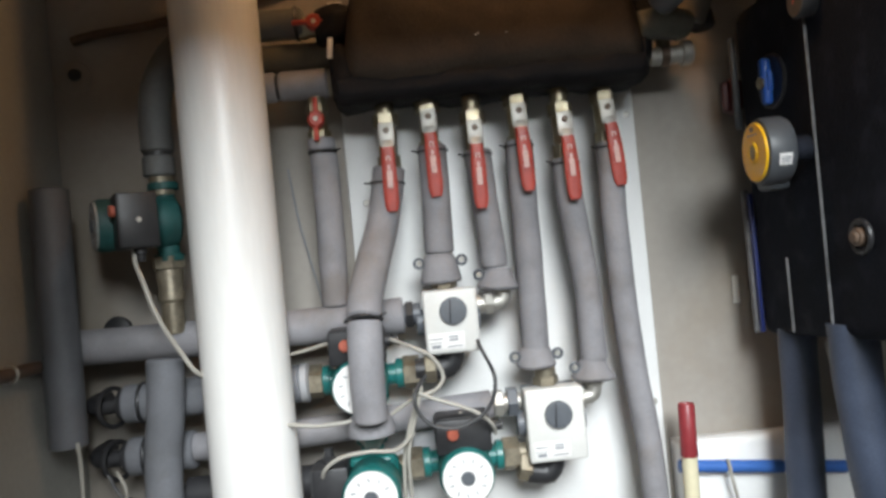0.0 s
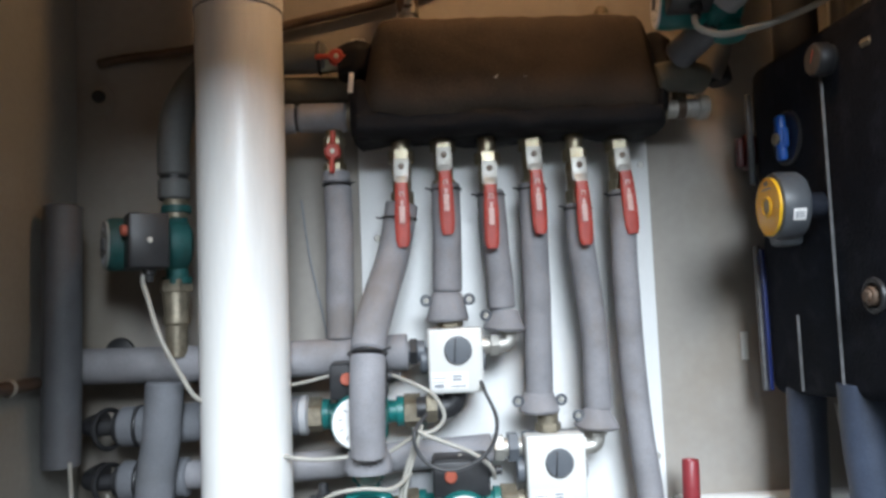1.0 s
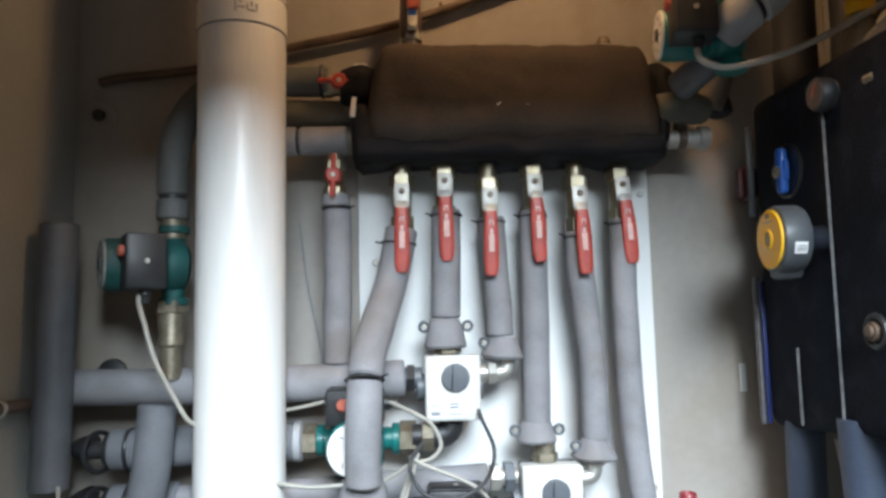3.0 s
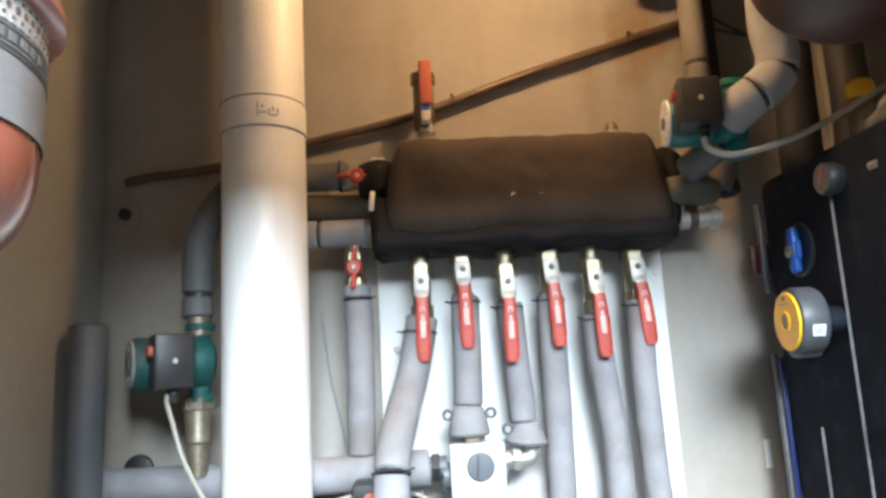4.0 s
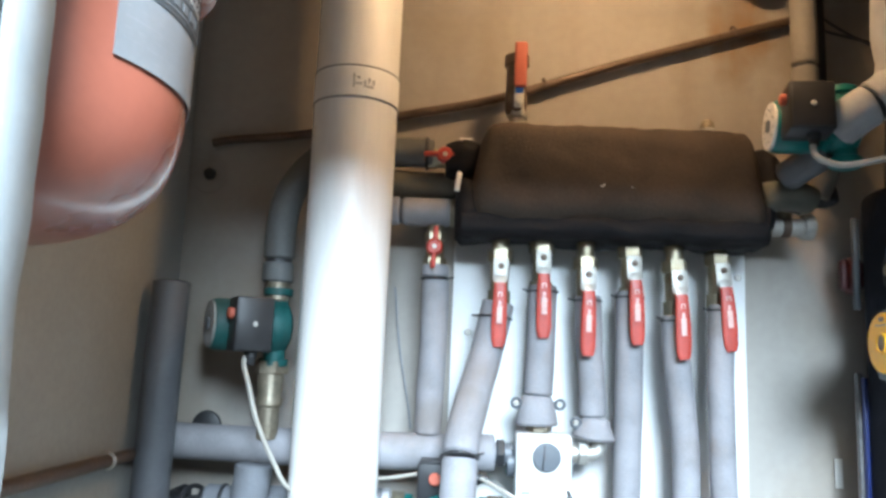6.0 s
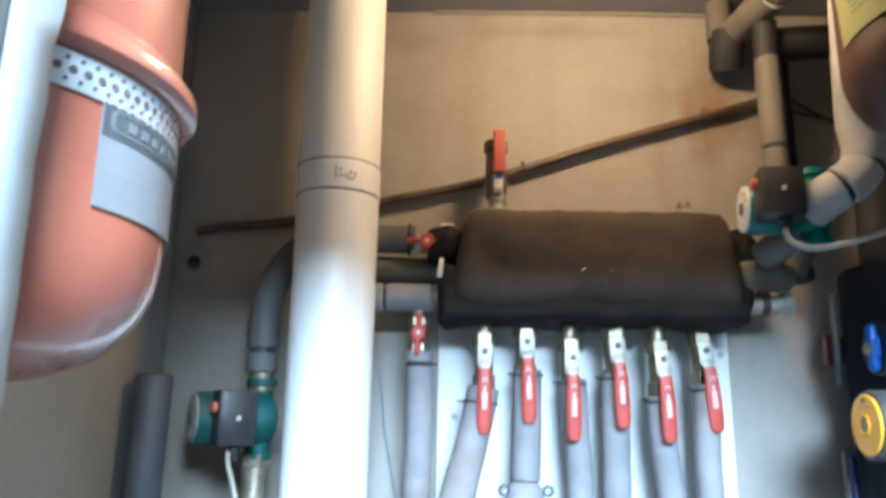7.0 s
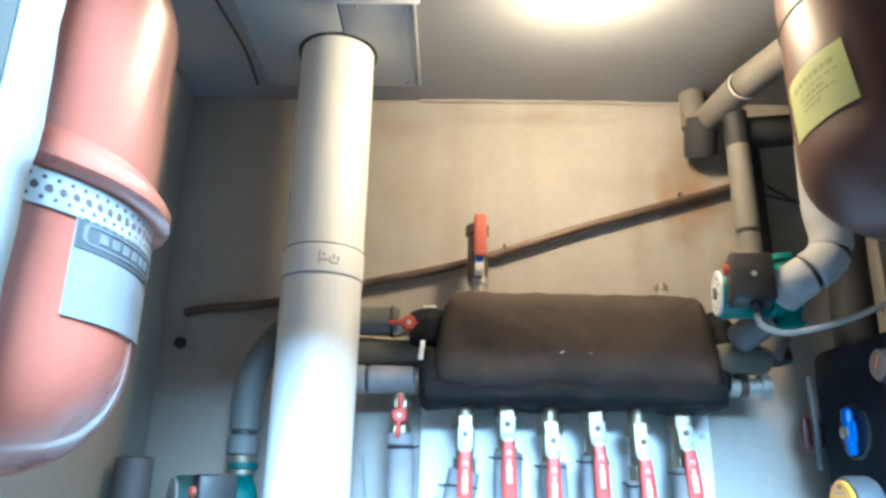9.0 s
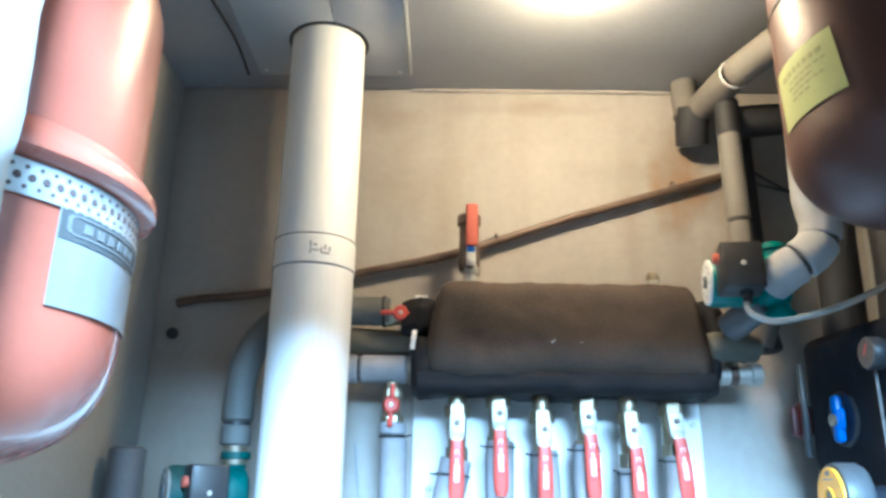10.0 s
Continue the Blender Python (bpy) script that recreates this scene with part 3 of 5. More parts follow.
wire_tie(p2, (0.0155, Y, 1.694), (0, 0, 1), 0.0232, (-1, -0.3, 0))
p3 = foam_pipe([[(0.087, Y, 1.690), (0.091, Y, 1.61), (0.095, Y, 1.56), (0.097, Y, 1.500)]], 0.0215, "grey foam insulated pipe leaning to a steel elbow", CIRCUITS)
wire_tie(p3, (0.087, Y, 1.682), (0, 0, 1), 0.0215, (-1, -0.3, 0))
p4 = foam_pipe([[(0.155, Y, 1.700), (0.154, Y, 1.54), (0.1505, Y, 1.362)]], 0.0218, "long grey foam insulated pipe to the lower mixing valve", CIRCUITS)
wire_tie(p4, (0.155, Y, 1.690), (0, 0, 1), 0.0218, (-1, -0.3, 0))
p5 = foam_pipe([[(0.227, Y, 1.664), (0.229, Y, 1.60), (0.236, Y, 1.53), (0.243, Y, 1.45), (0.2435, Y, 1.335)]], 0.0215, "curved grey foam insulated pipe to a steel elbow", CIRCUITS)
wire_tie(p5, (0.227, Y, 1.655), (0, 0, 1), 0.0215, (-1, -0.3, 0.1))
p6 = foam_pipe([[(0.300, Y, 1.684), (0.299, Y, 1.53), (0.301, Y, 1.41), (0.308, Y, 1.30), (0.319, Y, 1.18), (0.325, Y, 0.95)]], 0.0205, "long grey foam insulated pipe running down beside the board edge", CIRCUITS)
wire_tie(p6, (0.300, Y, 1.675), (0, 0, 1), 0.0205, (-1, -0.3, 0))


def cuff(x, z, tilt, ears, r0=0.0245, r1=0.033, h=0.046):
    """A flared grey foam cuff with the eyes of the clamp under it."""
    c = thing("pipe_cuff", "flared grey foam cuff with clamp eyes round a pipe end", "pipe cuff", "pipe cuffs", at=(x, Y, z))
    m = Matrix.Translation((x, Y, z)) @ Euler((0, radians(tilt), 0)).to_matrix().to_4x4()
    b = lathe([(r0 - 0.003, h / 2), (r0, h / 2 - 0.003), (r0 + 0.003, h / 2 - 0.012), (r1, -h / 2 + 0.004), (r1 - 0.003, -h / 2)], m, 26)
    for v in b.verts:
        v.co += 0.0018 * noise.noise_vector(v.co * 30)
    part("cuff", b, FOAM, c)
    for s in ears:
        e = m @ Matrix.Translation((s * (r0 + 0.0095), -0.010, h / 2 - 0.012)) @ Euler((radians(90), 0, 0)).to_matrix().to_4x4()
        part("clamp_eye", ring(e, 0.0072, 0.0024, 18, 8), DARKGREY, c, "dark rubber-lined clamp eye")
        bolt = m @ Vector((s * (r0 + 0.0095), -0.010, h / 2 - 0.012))
        part("clamp_bolt", rod(bolt + Vector((0, 0.006, 0)), bolt + Vector((0, -0.003, 0)), 0.0042, 10), STEEL, c)


cuff(0.0105, 1.506, 0, (-1, 1))
cuff(0.101, 1.482, 6, (-1,), 0.022, 0.034, 0.034)
cuff(0.1490, 1.350, 0, (-1, 1), 0.0245, 0.032, 0.032)
cuff(0.2400, 1.322, 4, (-1,), 0.022, 0.036, 0.032)


# ---- mixing valves with their actuators ----
def mixer(x0, x1, z0, z1, y):
    """Actuator front from x0 to x1 and z0 to z1, front face at y."""
    xc, zc = (x0 + x1) / 2, (z0 + z1) / 2
    t = thing("mixing_valve", "light grey actuator box with dark round knob on mixing valve", "mixing valve", "mixing valves", at=(xc, y, z0))
    part("housing", box((x1 - x0, 0.040, z1 - z0), (xc, y + 0.020, zc), 0.004, seg=3), CASE, t)
    part("back_housing", box((x1 - x0 - 0.002, 0.030, z1 - z0 - 0.002), (xc + 0.001, y + 0.0545, zc - 0.001), 0.003), DARKGREY, t, "dark rear half of the box")
    kc = (xc + 0.004, y, zc + 0.016)
    knob = part("knob", lathe([(0.0215, -0.002), (0.0215, 0.005), (0.0205, 0.007), (0.016, 0.0075)], facing(kc, (0, -1, 0)), 40), DARKGREY, t, "dark grey round knob")
    part("pointer", box((0.0022, 0.0016, 0.036), (kc[0] - 0.005, y - 0.0080, kc[2]), 0.0005, Euler((0, radians(4), 0))), BLACK, knob, "black pointer line")
    part("sticker", box((0.056, 0.0008, 0.026), (xc - 0.010, y - 0.0004, z0 + 0.019), 0.0002), WHITE, t, "white sticker with small grey print")
    for dx, dz, w, h in ((-0.026, 0.024, 0.020, 0.0016), (0.004, 0.026, 0.014, 0.0030), (0.004, 0.021, 0.014, 0.0030), (-0.024, 0.012, 0.014, 0.0050), (0.0, 0.011, 0.024, 0.0016), (-0.026, 0.018, 0.018, 0.0012)):
        part("print", box((w, 0.0006, h), (xc - 0.010 + dx + w / 2, y - 0.0010, z0 + dz), 0), PRINT, t)
    part("valve_body", rod((x0 - 0.012, Y, zc), (x1 + 0.005, Y, zc), 0.021), DARKGREY, t, "dark valve body")
    part("valve_neck", rod((xc - 0.005, Y, z1 + 0.032), (xc - 0.005, Y, z0 - 0.004), 0.017), OLD_BRASS, t)
    part("union_nut", hexnut((xc - 0.005, Y, z1 + 0.002), (xc - 0.005, Y, z1 + 0.014), 0.021), OLD_BRASS, t)
    return t


mixer(-0.024, 0.0605, 1.374, 1.473, -0.140)
mixer(0.120, 0.212, 1.190, 1.304, -0.140)


def steel_elbow(x, z, dx):
    """A bright compression elbow: down from the cuff, then over to the box."""
    e = thing("elbow_fitting", "bright nickel-plated compression elbow", "pipe fitting", "steel elbows", at=(x, Y, z))
    part("elbow", tube([(x, Y, z + 0.022), (x, Y, z + 0.004), (x - 0.003, Y, z - 0.008), (x - 0.014, Y, z - 0.012), (x - dx, Y, z - 0.012)], 0.0125, 18, 0.004), STEEL, e)
    part("nut", hexnut((x, Y, z + 0.006), (x, Y, z + 0.020), 0.0180), STEEL, e)
    part("nut", hexnut((x - 0.018, Y, z - 0.012), (x - 0.032, Y, z - 0.012), 0.0185), STEEL, e)
    part("collar", rod((x - 0.034, Y, z - 0.012), (x - dx, Y, z - 0.012), 0.0150), STEEL, e)


steel_elbow(0.107, 1.455, 0.052)
steel_elbow(0.238, 1.290, 0.036)


# ---- pumps ----
def pump(origin, axis, box_way, label, group, nuts=True, scale=1.0, dial_material=WHITE, body=TEAL, shift=0.0, length=0.062, tall=0.084, ahead=0.0):
    """A wet-rotor pump: the motor along axis, the terminal box on its box_way side, the pipe across both."""
    z = Vector(axis).normalized()
    x = Vector(box_way)
    x = (x - z * x.dot(z)).normalized()
    y = z.cross(x)
    m = Matrix((x, y, z)).transposed().to_4x4()
    m.translation = origin
    m = m @ Matrix.Scale(scale, 4)
    t = thing("circulating_pump", label, "pump", group, at=origin)

    def add(name, bm, material, parent=t, label=""):
        bm.transform(m)
        return part(name, bm, material, parent, label)
    Z, I = (0, 0, 1), Matrix.Identity(4)
    add("volute", join(lathe([(0.030, -0.024), (0.040, -0.018), (0.044, 0.0), (0.041, 0.014), (0.036, 0.020)], I, 32), rod((0, -0.062, -0.004), (0, 0.062, -0.004), 0.0175, 24),
                       rod((0, -0.064, -0.004), (0, -0.052, -0.004), 0.024, 24), rod((0, 0.052, -0.004), (0, 0.064, -0.004), 0.024, 24)), body, label="teal cast volute")
    add("flange", join(box((0.078, 0.078, 0.012), (0, 0, 0.024), 0.010, seg=3), *[rod((sx * 0.031, sy * 0.031, 0.03), (sx * 0.031, sy * 0.031, 0.034), 0.0055, 6) for sx in (-1, 1) for sy in (-1, 1)]), body)
    add("motor", lathe([(0.034, 0.028), (0.0405, 0.036), (0.0415, 0.094), (0.0390, 0.101), (0.030, 0.103)], I, 36), body, label="teal motor housing")
    dial = add("dial", lathe([(0.0375, 0.100), (0.0375, 0.1045), (0.0365, 0.1055)], I, 40), dial_material, label="white round dial plate with grey print")
    for k in range(11):
        a = 2 * math.pi * (k + 0.35) / 11
        d = Vector((math.cos(a), math.sin(a), 0))
        add("tick", box((0.0070, 0.0018, 0.0008), d * 0.026 + Vector((0, 0, 0.1058)), 0, Euler((0, 0, a + (0.4 if k % 3 else 0)))), PRINT, dial)
    add("vent_screw", lathe([(0.0105, 0.104), (0.0105, 0.107), (0.009, 0.1085)], I, 20), MIDGREY, dial, "grey vent screw")
    tb = add("terminal_box", join(box((0.052, tall, length), (0.057, shift, 0.024 + ahead + length / 2), 0.004, seg=2), box((0.003, tall - 0.006, length - 0.006), (0.0840, shift, 0.024 + ahead + length / 2), 0.001)), BLACK, label="black terminal box")
    add("speed_switch", lathe([(0.0090, 0), (0.0090, 0.007), (0.0072, 0.009)], Matrix.Translation((0.062, 0.016 + shift, 0.023 + ahead + length)), 20), RED_KNOB, tb, "orange-red speed switch")
    add("screw", rod((0.084, shift, 0.024 + ahead + length / 2), (0.0875, shift, 0.024 + ahead + length / 2), 0.0042, 14), STEEL, tb, "small bright screw")
    add("cable_gland", lathe([(0.010, 0), (0.010, 0.010), (0.0075, 0.012), (0.0065, 0.022)], facing((0.060, 0.002 - tall / 2 + shift, 0.050 + ahead), (0, -1, 0)), 16), BLACK, tb)
    if nuts:
        for s in (-1, 1):
            add("union_nut", join(hexnut((0, s * 0.064, -0.004), (0, s * 0.090, -0.004), 0.027), rod((0, s * 0.088, -0.004), (0, s * 0.104, -0.004), 0.016)), OLD_BRASS, label="tarnished brass union nut")
    return t


PUMPS = "circulating pumps"
pump((-0.1285, -0.098, 1.345), (0, -1, 0), (0, 0, 1), "teal circulating pump with a white dial behind a foam pipe", PUMPS)
pump((0.018, -0.098, 1.198), (0, -1, 0), (0, 0, 1), "teal circulating pump with a white dial under the mixing valves", PUMPS)
pump((-0.121, -0.150, 1.200), (0, -1, 0), (-1, 0, 0), "teal circulating pump with a white dial under a foam pipe", PUMPS, nuts=False)
pump((-0.412, -0.122, 1.619), (-0.866, -0.5, 0), (0.5, -0.866, 0), "dusty teal circulating pump in a vertical pipe beside the flue, coloured as shaded", PUMPS, nuts=False, scale=0.96, dial_material=DIAL_SHADED, body=TEAL_SHADED, length=0.058)
pump((0.430, -0.240, 1.940), (-1, 0.14, 0.02), (0.14, -1, 0.10), "teal circulating pump with black box and white cable beside the manifold", PUMPS, nuts=False, scale=0.95, length=0.064, tall=0.076, ahead=0.009)

# fittings round the pumps
fit_low = thing("black_elbow", "black plastic elbow under a mixing valve", "pipe fitting", "black elbows", at=(0.02, Y, 1.35))
part("elbow", tube([(0.016, Y, 1.376), (0.016, Y, 1.362), (0.006, Y, 1.350), (-0.02, Y, 1.348), (-0.045, Y, 1.348)], 0.019, 20, 0.006), BLACK, fit_low)
part("nut", hexnut((-0.030, Y, 1.348), (-0.012, Y, 1.348), 0.024), OLD_BRASS, fit_low)
fit_low2 = thing("black_elbow", "black plastic elbow under a mixing valve", "pipe fitting", "black elbows", at=(0.16, Y, 1.17))
part("elbow", tube([(0.160, Y, 1.186), (0.160, Y, 1.178), (0.152, Y, 1.165), (0.135, Y, 1.166), (0.120, Y, 1.170)], 0.019, 20, 0.006), BLACK, fit_low2)
part("nut", hexnut((0.105, Y, 1.180), (0.125, Y, 1.176), 0.024), OLD_BRASS, fit_low2)
nut_b = thing("union_nut", "bright union nut between foam pipe and pump", "pipe fitting", at=(-0.118, -0.18, 1.28))
part("sleeve_end", lathe([(0.034, -0.004), (0.036, 0.002), (0.029, 0.026)], facing((-0.116, -0.190, 1.278), (0, 0, 1)), 24), FOAM, nut_b, "flared foam end")
part("nut", hexnut((-0.119, -0.164, 1.262), (-0.118, -0.180, 1.284), 0.022), STEEL, nut_b)

# horizontal pipes
hp1 = foam_pipe([[(-0.574, Y, 1.436), (-0.30, Y, 1.433), (-0.055, Y, 1.438)]], 0.0285, "thick grey foam insulated pipe running level behind the flue", "level insulated pipes")
part("pipe_end", rod((-0.056, Y, 1.438), (-0.028, Y, 1.438), 0.017), DARKGREY, hp1)
part("end_nut", hexnut((-0.052, Y, 1.438), (-0.040, Y, 1.438), 0.023), BLACK, hp1)
hp2 = foam_pipe([[(-0.405, Y, 1.262), (-0.3, Y, 1.264), (0.02, Y, 1.280), (0.072, Y, 1.283)]], 0.0225, "grey foam insulated pipe running level to the lower mixing valve", "level insulated pipes")
part("end_nut", hexnut((0.074, Y, 1.283), (0.090, Y, 1.283), 0.021), STEEL, hp2)
part("pipe_end", rod((0.072, Y, 1.283), (0.118, Y, 1.283), 0.014), STEEL, hp2)
part("end_nut", hexnut((0.096, Y, 1.283), (0.112, Y, 1.283), 0.024), DARKGREY, hp2)
def open_socket(parent, x, z, r):
    """The clamp half-shell and dark mouth at the open end of a level pipe."""
    part("collar", lathe([(r - 0.003, 0), (r, 0.003), (r, 0.022), (r - 0.003, 0.025)], facing((x, Y, z), (-1, 0, 0)), 28), FOAM_BLUE, parent, "foam collar")
    part("tape", ring(facing((x + 0.003, Y, z), (1, 0, 0)), r - 0.001, 0.0035, 28, 8), BLACK, parent, "black tape ring")
    part("mouth", rod((x - 0.024, Y, z), (x - 0.034, Y, z), r * 0.78, 24), BLACK, parent, "dark open pipe mouth")
    part("clamp_shell", ring(facing((x - 0.042, Y - 0.006, z - 0.002), (1, -0.45, 0.1)), r - 0.001, 0.0040, 28, 8), BLACK, parent, "dark rubber clamp ring")
    part("socket_pipe", tube([(x - 0.032, Y, z), (x - 0.070, Y, z), (x - 0.090, Y + 0.04, z), (x - 0.092, -0.01, z)], 0.013, 18, 0.008), FOAM_DARK, parent)


hp3 = foam_pipe([[(-0.475, Y, 1.341), (-0.32, Y, 1.345), (-0.226, Y, 1.346)]], 0.030, "thick blue-grey foam insulated pipe below the level pipe", "level insulated pipes", FOAM_BLUE)
open_socket(hp3, -0.478, 1.341, 0.0305)
part("end_collar", lathe([(0.027, 0), (0.031, 0.003), (0.031, 0.012), (0.026, 0.015)], facing((-0.228, Y, 1.346), (1, 0, 0)), 28), FOAM_PALE, hp3, "pale plastic ring at the pump union")
hp4 = foam_pipe([[(-0.475, Y, 1.258), (-0.44, Y, 1.259), (-0.40, Y, 1.260)]], 0.0295, "thick blue-grey foam pipe end low in the corner", "level insulated pipes", FOAM_BLUE)
open_socket(hp4, -0.478, 1.258, 0.0300)
alone("thin_cable", tube([(-0.520, -0.150, 1.245), (-0.500, -0.160, 1.215), (-0.478, -0.158, 1.205), (-0.470, -0.150, 1.180), (-0.48, -0.14, 1.05)], 0.0026, 8), CABLE_DARK, "thin dark cable looping below the open pipe end", "cable")
alone("thin_cable", tube([(-0.505, -0.155, 1.250), (-0.490, -0.165, 1.228), (-0.494, -0.160, 1.200), (-0.515, -0.150, 1.170), (-0.52, -0.14, 1.05)], 0.0026, 8), CABLE, "thin pale cable below the open pipe end", "cable")
alone("thin_cable", tube([(-0.235, -0.150, 1.398), (-0.205, -0.165, 1.404), (-0.172, -0.178, 1.412)], 0.0026, 8), CABLE, "short pale cable running to the pump box", "cable")
alone("foam_block", box((0.042, 0.024, 0.080), (-0.040, -0.072, 1.233), 0.006, Euler((0, radians(5), 0)), 3), FOAM_PALE, "pale grey foam block on the board between the pumps", "foam block")
foam_pipe([[(-0.418, -0.155, 1.412), (-0.423, -0.158, 1.33), (-0.434, -0.158, 1.24), (-0.442, -0.158, 1.0)]], 0.0275, "thick blue-grey foam insulated pipe running down", "", FOAM_BLUE)
foam_pipe([[(-0.42, Y, 1.19), (-0.1, Y, 1.19)]], 0.026, "dark foam pipe low behind the flue", "", FOAM_DARK)
alone("wall_rosette", lathe([(0.026, 0), (0.024, 0.006), (0.012, 0.010)], facing((-0.545, 0, 1.450), (0, -1, 0)), 24), BLACK, "black rubber grommet on the wall", "grommet")

# upright dark pipe in the corner
up = thing("dark_pipe", "upright dark foam pipe in the corner, open at both ends", "pipe", at=(-0.577, -0.142, 1.29))
part("sleeve", tube([(-0.577, -0.142, 1.292), (-0.575, -0.142, 1.5), (-0.573, -0.142, 1.683)], 0.0280, 28, 0.02, 0.02, 3, 0.001), FOAM_SLATE, up)
part("inner_pipe", rod((-0.573, -0.142, 1.681), (-0.573, -0.142, 1.685), 0.024), BLACK, up)
conduit = thing("wall_conduit", "thin dark conduit along the side wall", "pipe", at=(-0.60, -0.5, 1.42))
part("pipe", tube([(-0.604, -0.16, 1.418), (-0.604, -0.5, 1.422), (-0.604, -0.95, 1.425)], 0.0095, 14, 0.05), COPPER_DARK, conduit)
part("clip", ring(facing((-0.604, -0.235, 1.419), (0, -1, 0)), 0.0105, 0.003, 18, 8), STEEL, conduit, "bright clip")
alone("thin_cable", tube([(-0.556, -0.160, 1.30), (-0.553, -0.162, 1.25), (-0.556, -0.162, 1.15), (-0.55, -0.162, 1.0)], 0.003, 10), CABLE, "thin white cable hanging under the dark pipe", "cable")

# vertical line of the pump beside the flue
lp = foam_pipe([[(-0.411, -0.122, 1.690), (-0.411, -0.122, 1.722)], [(-0.411, -0.122, 1.728), (-0.411, -0.122, 1.785), (-0.400, -0.122, 1.838), (-0.368, -0.122, 1.885), (-0.325, -0.110, 1.912), (-0.25, Y, 1.917), (-0.170, Y, 1.917)]], 0.0245, "dusty grey foam pipe curving from the pump to the manifold, coloured as shaded", "", FOAM_SHADED)
part("pipe_neck", rod((-0.409, -0.122, 1.660), (-0.410, -0.122, 1.695), 0.018), OLD_BRASS, lp)
lowfit = thing("brass_coupling", "tarnished brass coupling under the pump", "pipe fitting", at=(-0.393, -0.148, 1.5))
part("nut", hexnut((-0.411, -0.120, 1.566), (-0.411, -0.120, 1.546), 0.026), OLD_BRASS, lowfit)
part("body", lathe([(0.020, 0), (0.021, 0.006), (0.018, 0.034), (0.020, 0.038), (0.020, 0.048), (0.0165, 0.052), (0.0165, 0.100)], facing((-0.411, -0.120, 1.546), (0, 0, -1)), 26), OLD_BRASS, lowfit)
alone("pump_cable", tube([(-0.432, -0.196, 1.578), (-0.431, -0.205, 1.560), (-0.420, -0.215, 1.535), (-0.400, -0.225, 1.480), (-0.372, -0.215, 1.420), (-0.35, -0.20, 1.385), (-0.30, -0.085, 1.34), (-0.26, -0.07, 1.31)], 0.0035, 12), CABLE, "white cable from the pump to behind the flue", "cable")


# ---- left end of the manifold ----
def wing_valve(at, pipe_dir, wing_dir, group, label):
    a, d, w = Vector(at), Vector(pipe_dir).normalized(), Vector(wing_dir).normalized()
    t = thing("wing_valve", label, "valve", group, at=at)
    c = a + Vector((0, 0.022, 0))
    part("body", join(rod(c - d * 0.026, c + d * 0.026, 0.015), hexnut(c - d * 0.028, c - d * 0.014, 0.0185), hexnut(c + d * 0.014, c + d * 0.028, 0.0185)), BRASS, t)
    part("stem", rod(c, a, 0.007, 14), BRASS, t)
    hub = part("wing_handle", join(lathe([(0.0135, 0), (0.0135, 0.008), (0.010, 0.012)], facing(a, (0, -1, 0)), 20),
                                   *[tube([a + Vector((0, -0.005, 0)), a + w * s * 0.018 + Vector((0, -0.009, 0)), a + w * s * 0.034 + Vector((0, -0.007, 0))], 0.0042, 10, 0.006, end=0.002) for s in (-1, 1)]), RED, t, "red wing handle")
    part("screw", rod(a + Vector((0, -0.011, 0)), a + Vector((0, -0.014, 0)), 0.004, 12), STEEL, hub)


wing_valve((-0.151, -0.125, 1.908), (1, 0, 0), (1, 0, -0.02), "red wing valves", "brass valve with a red wing handle on the manifold end")
wing_valve((-0.162, -0.122, 1.757), (0, 0, 1), (0.05, 0, 1), "red wing valves", "brass valve with a red wing handle above a foam pipe")
part("strap", ring(facing((-0.181, Y, 1.917), (1, 0, 0)), 0.0250, 0.0035, 26, 8), BLACK, lp, "black strap round the foam end")
foam_pipe([[(-0.36, -0.09, 1.866), (-0.122, -0.09, 1.865)]], 0.0235, "dusty greenish foam pipe into the manifold end", "", FOAM_GREEN, 0.08)
foam_pipe([[(-0.36, Y, 1.818), (-0.222, Y, 1.818)], [(-0.217, Y, 1.818), (-0.140, Y, 1.818)]], 0.0235, "grey foam pipe with a joint into the manifold end", "")
alone("pipe_disc", rod((-0.139, Y, 1.818), (-0.131, Y, 1.818), 0.024, 26), OLD_BRASS, "tarnished flat disc at the manifold end", "pipe fitting")
part("valve_tee", rod((-0.162, -0.10, 1.797), (-0.162, -0.10, 1.778), 0.014), BRASS, thing("brass_tee", "short brass connector over the wing valve", "pipe fitting", at=(-0.162, -0.1, 1.78)))
q0 = foam_pipe([[(-0.160, -0.10, 1.731), (-0.160, -0.10, 1.711)], [(-0.159, -0.10, 1.706), (-0.158, -0.10, 1.62), (-0.161, -0.10, 1.462)]], 0.0222, "grey foam insulated pipe below the red wing valve", "")
wire_tie(q0, (-0.160, -0.10, 1.7085), (0, 0, 1), 0.021, (1, -0.4, 0))
alone("thin_wall_cable", tube([(-0.232, -0.006, 1.70), (-0.220, -0.006, 1.60), (-0.200, -0.006, 1.50), (-0.194, -0.006, 1.46)], 0.0018, 8), PRINT, "thin dark cable on the wall", "cable")

# ---- top of the manifold ----
uv = thing("ball_valve", "tarnished ball valve standing on the manifold, red lever up", "valve", at=(-0.034, -0.095, 1.955))
part("nipple", rod((-0.034, -0.095, 1.950), (-0.034, -0.095, 1.990), 0.013), STEEL, uv)
part("nut", hexnut((-0.034, -0.095, 1.985), (-0.034, -0.095, 2.003), 0.018), STEEL, uv)
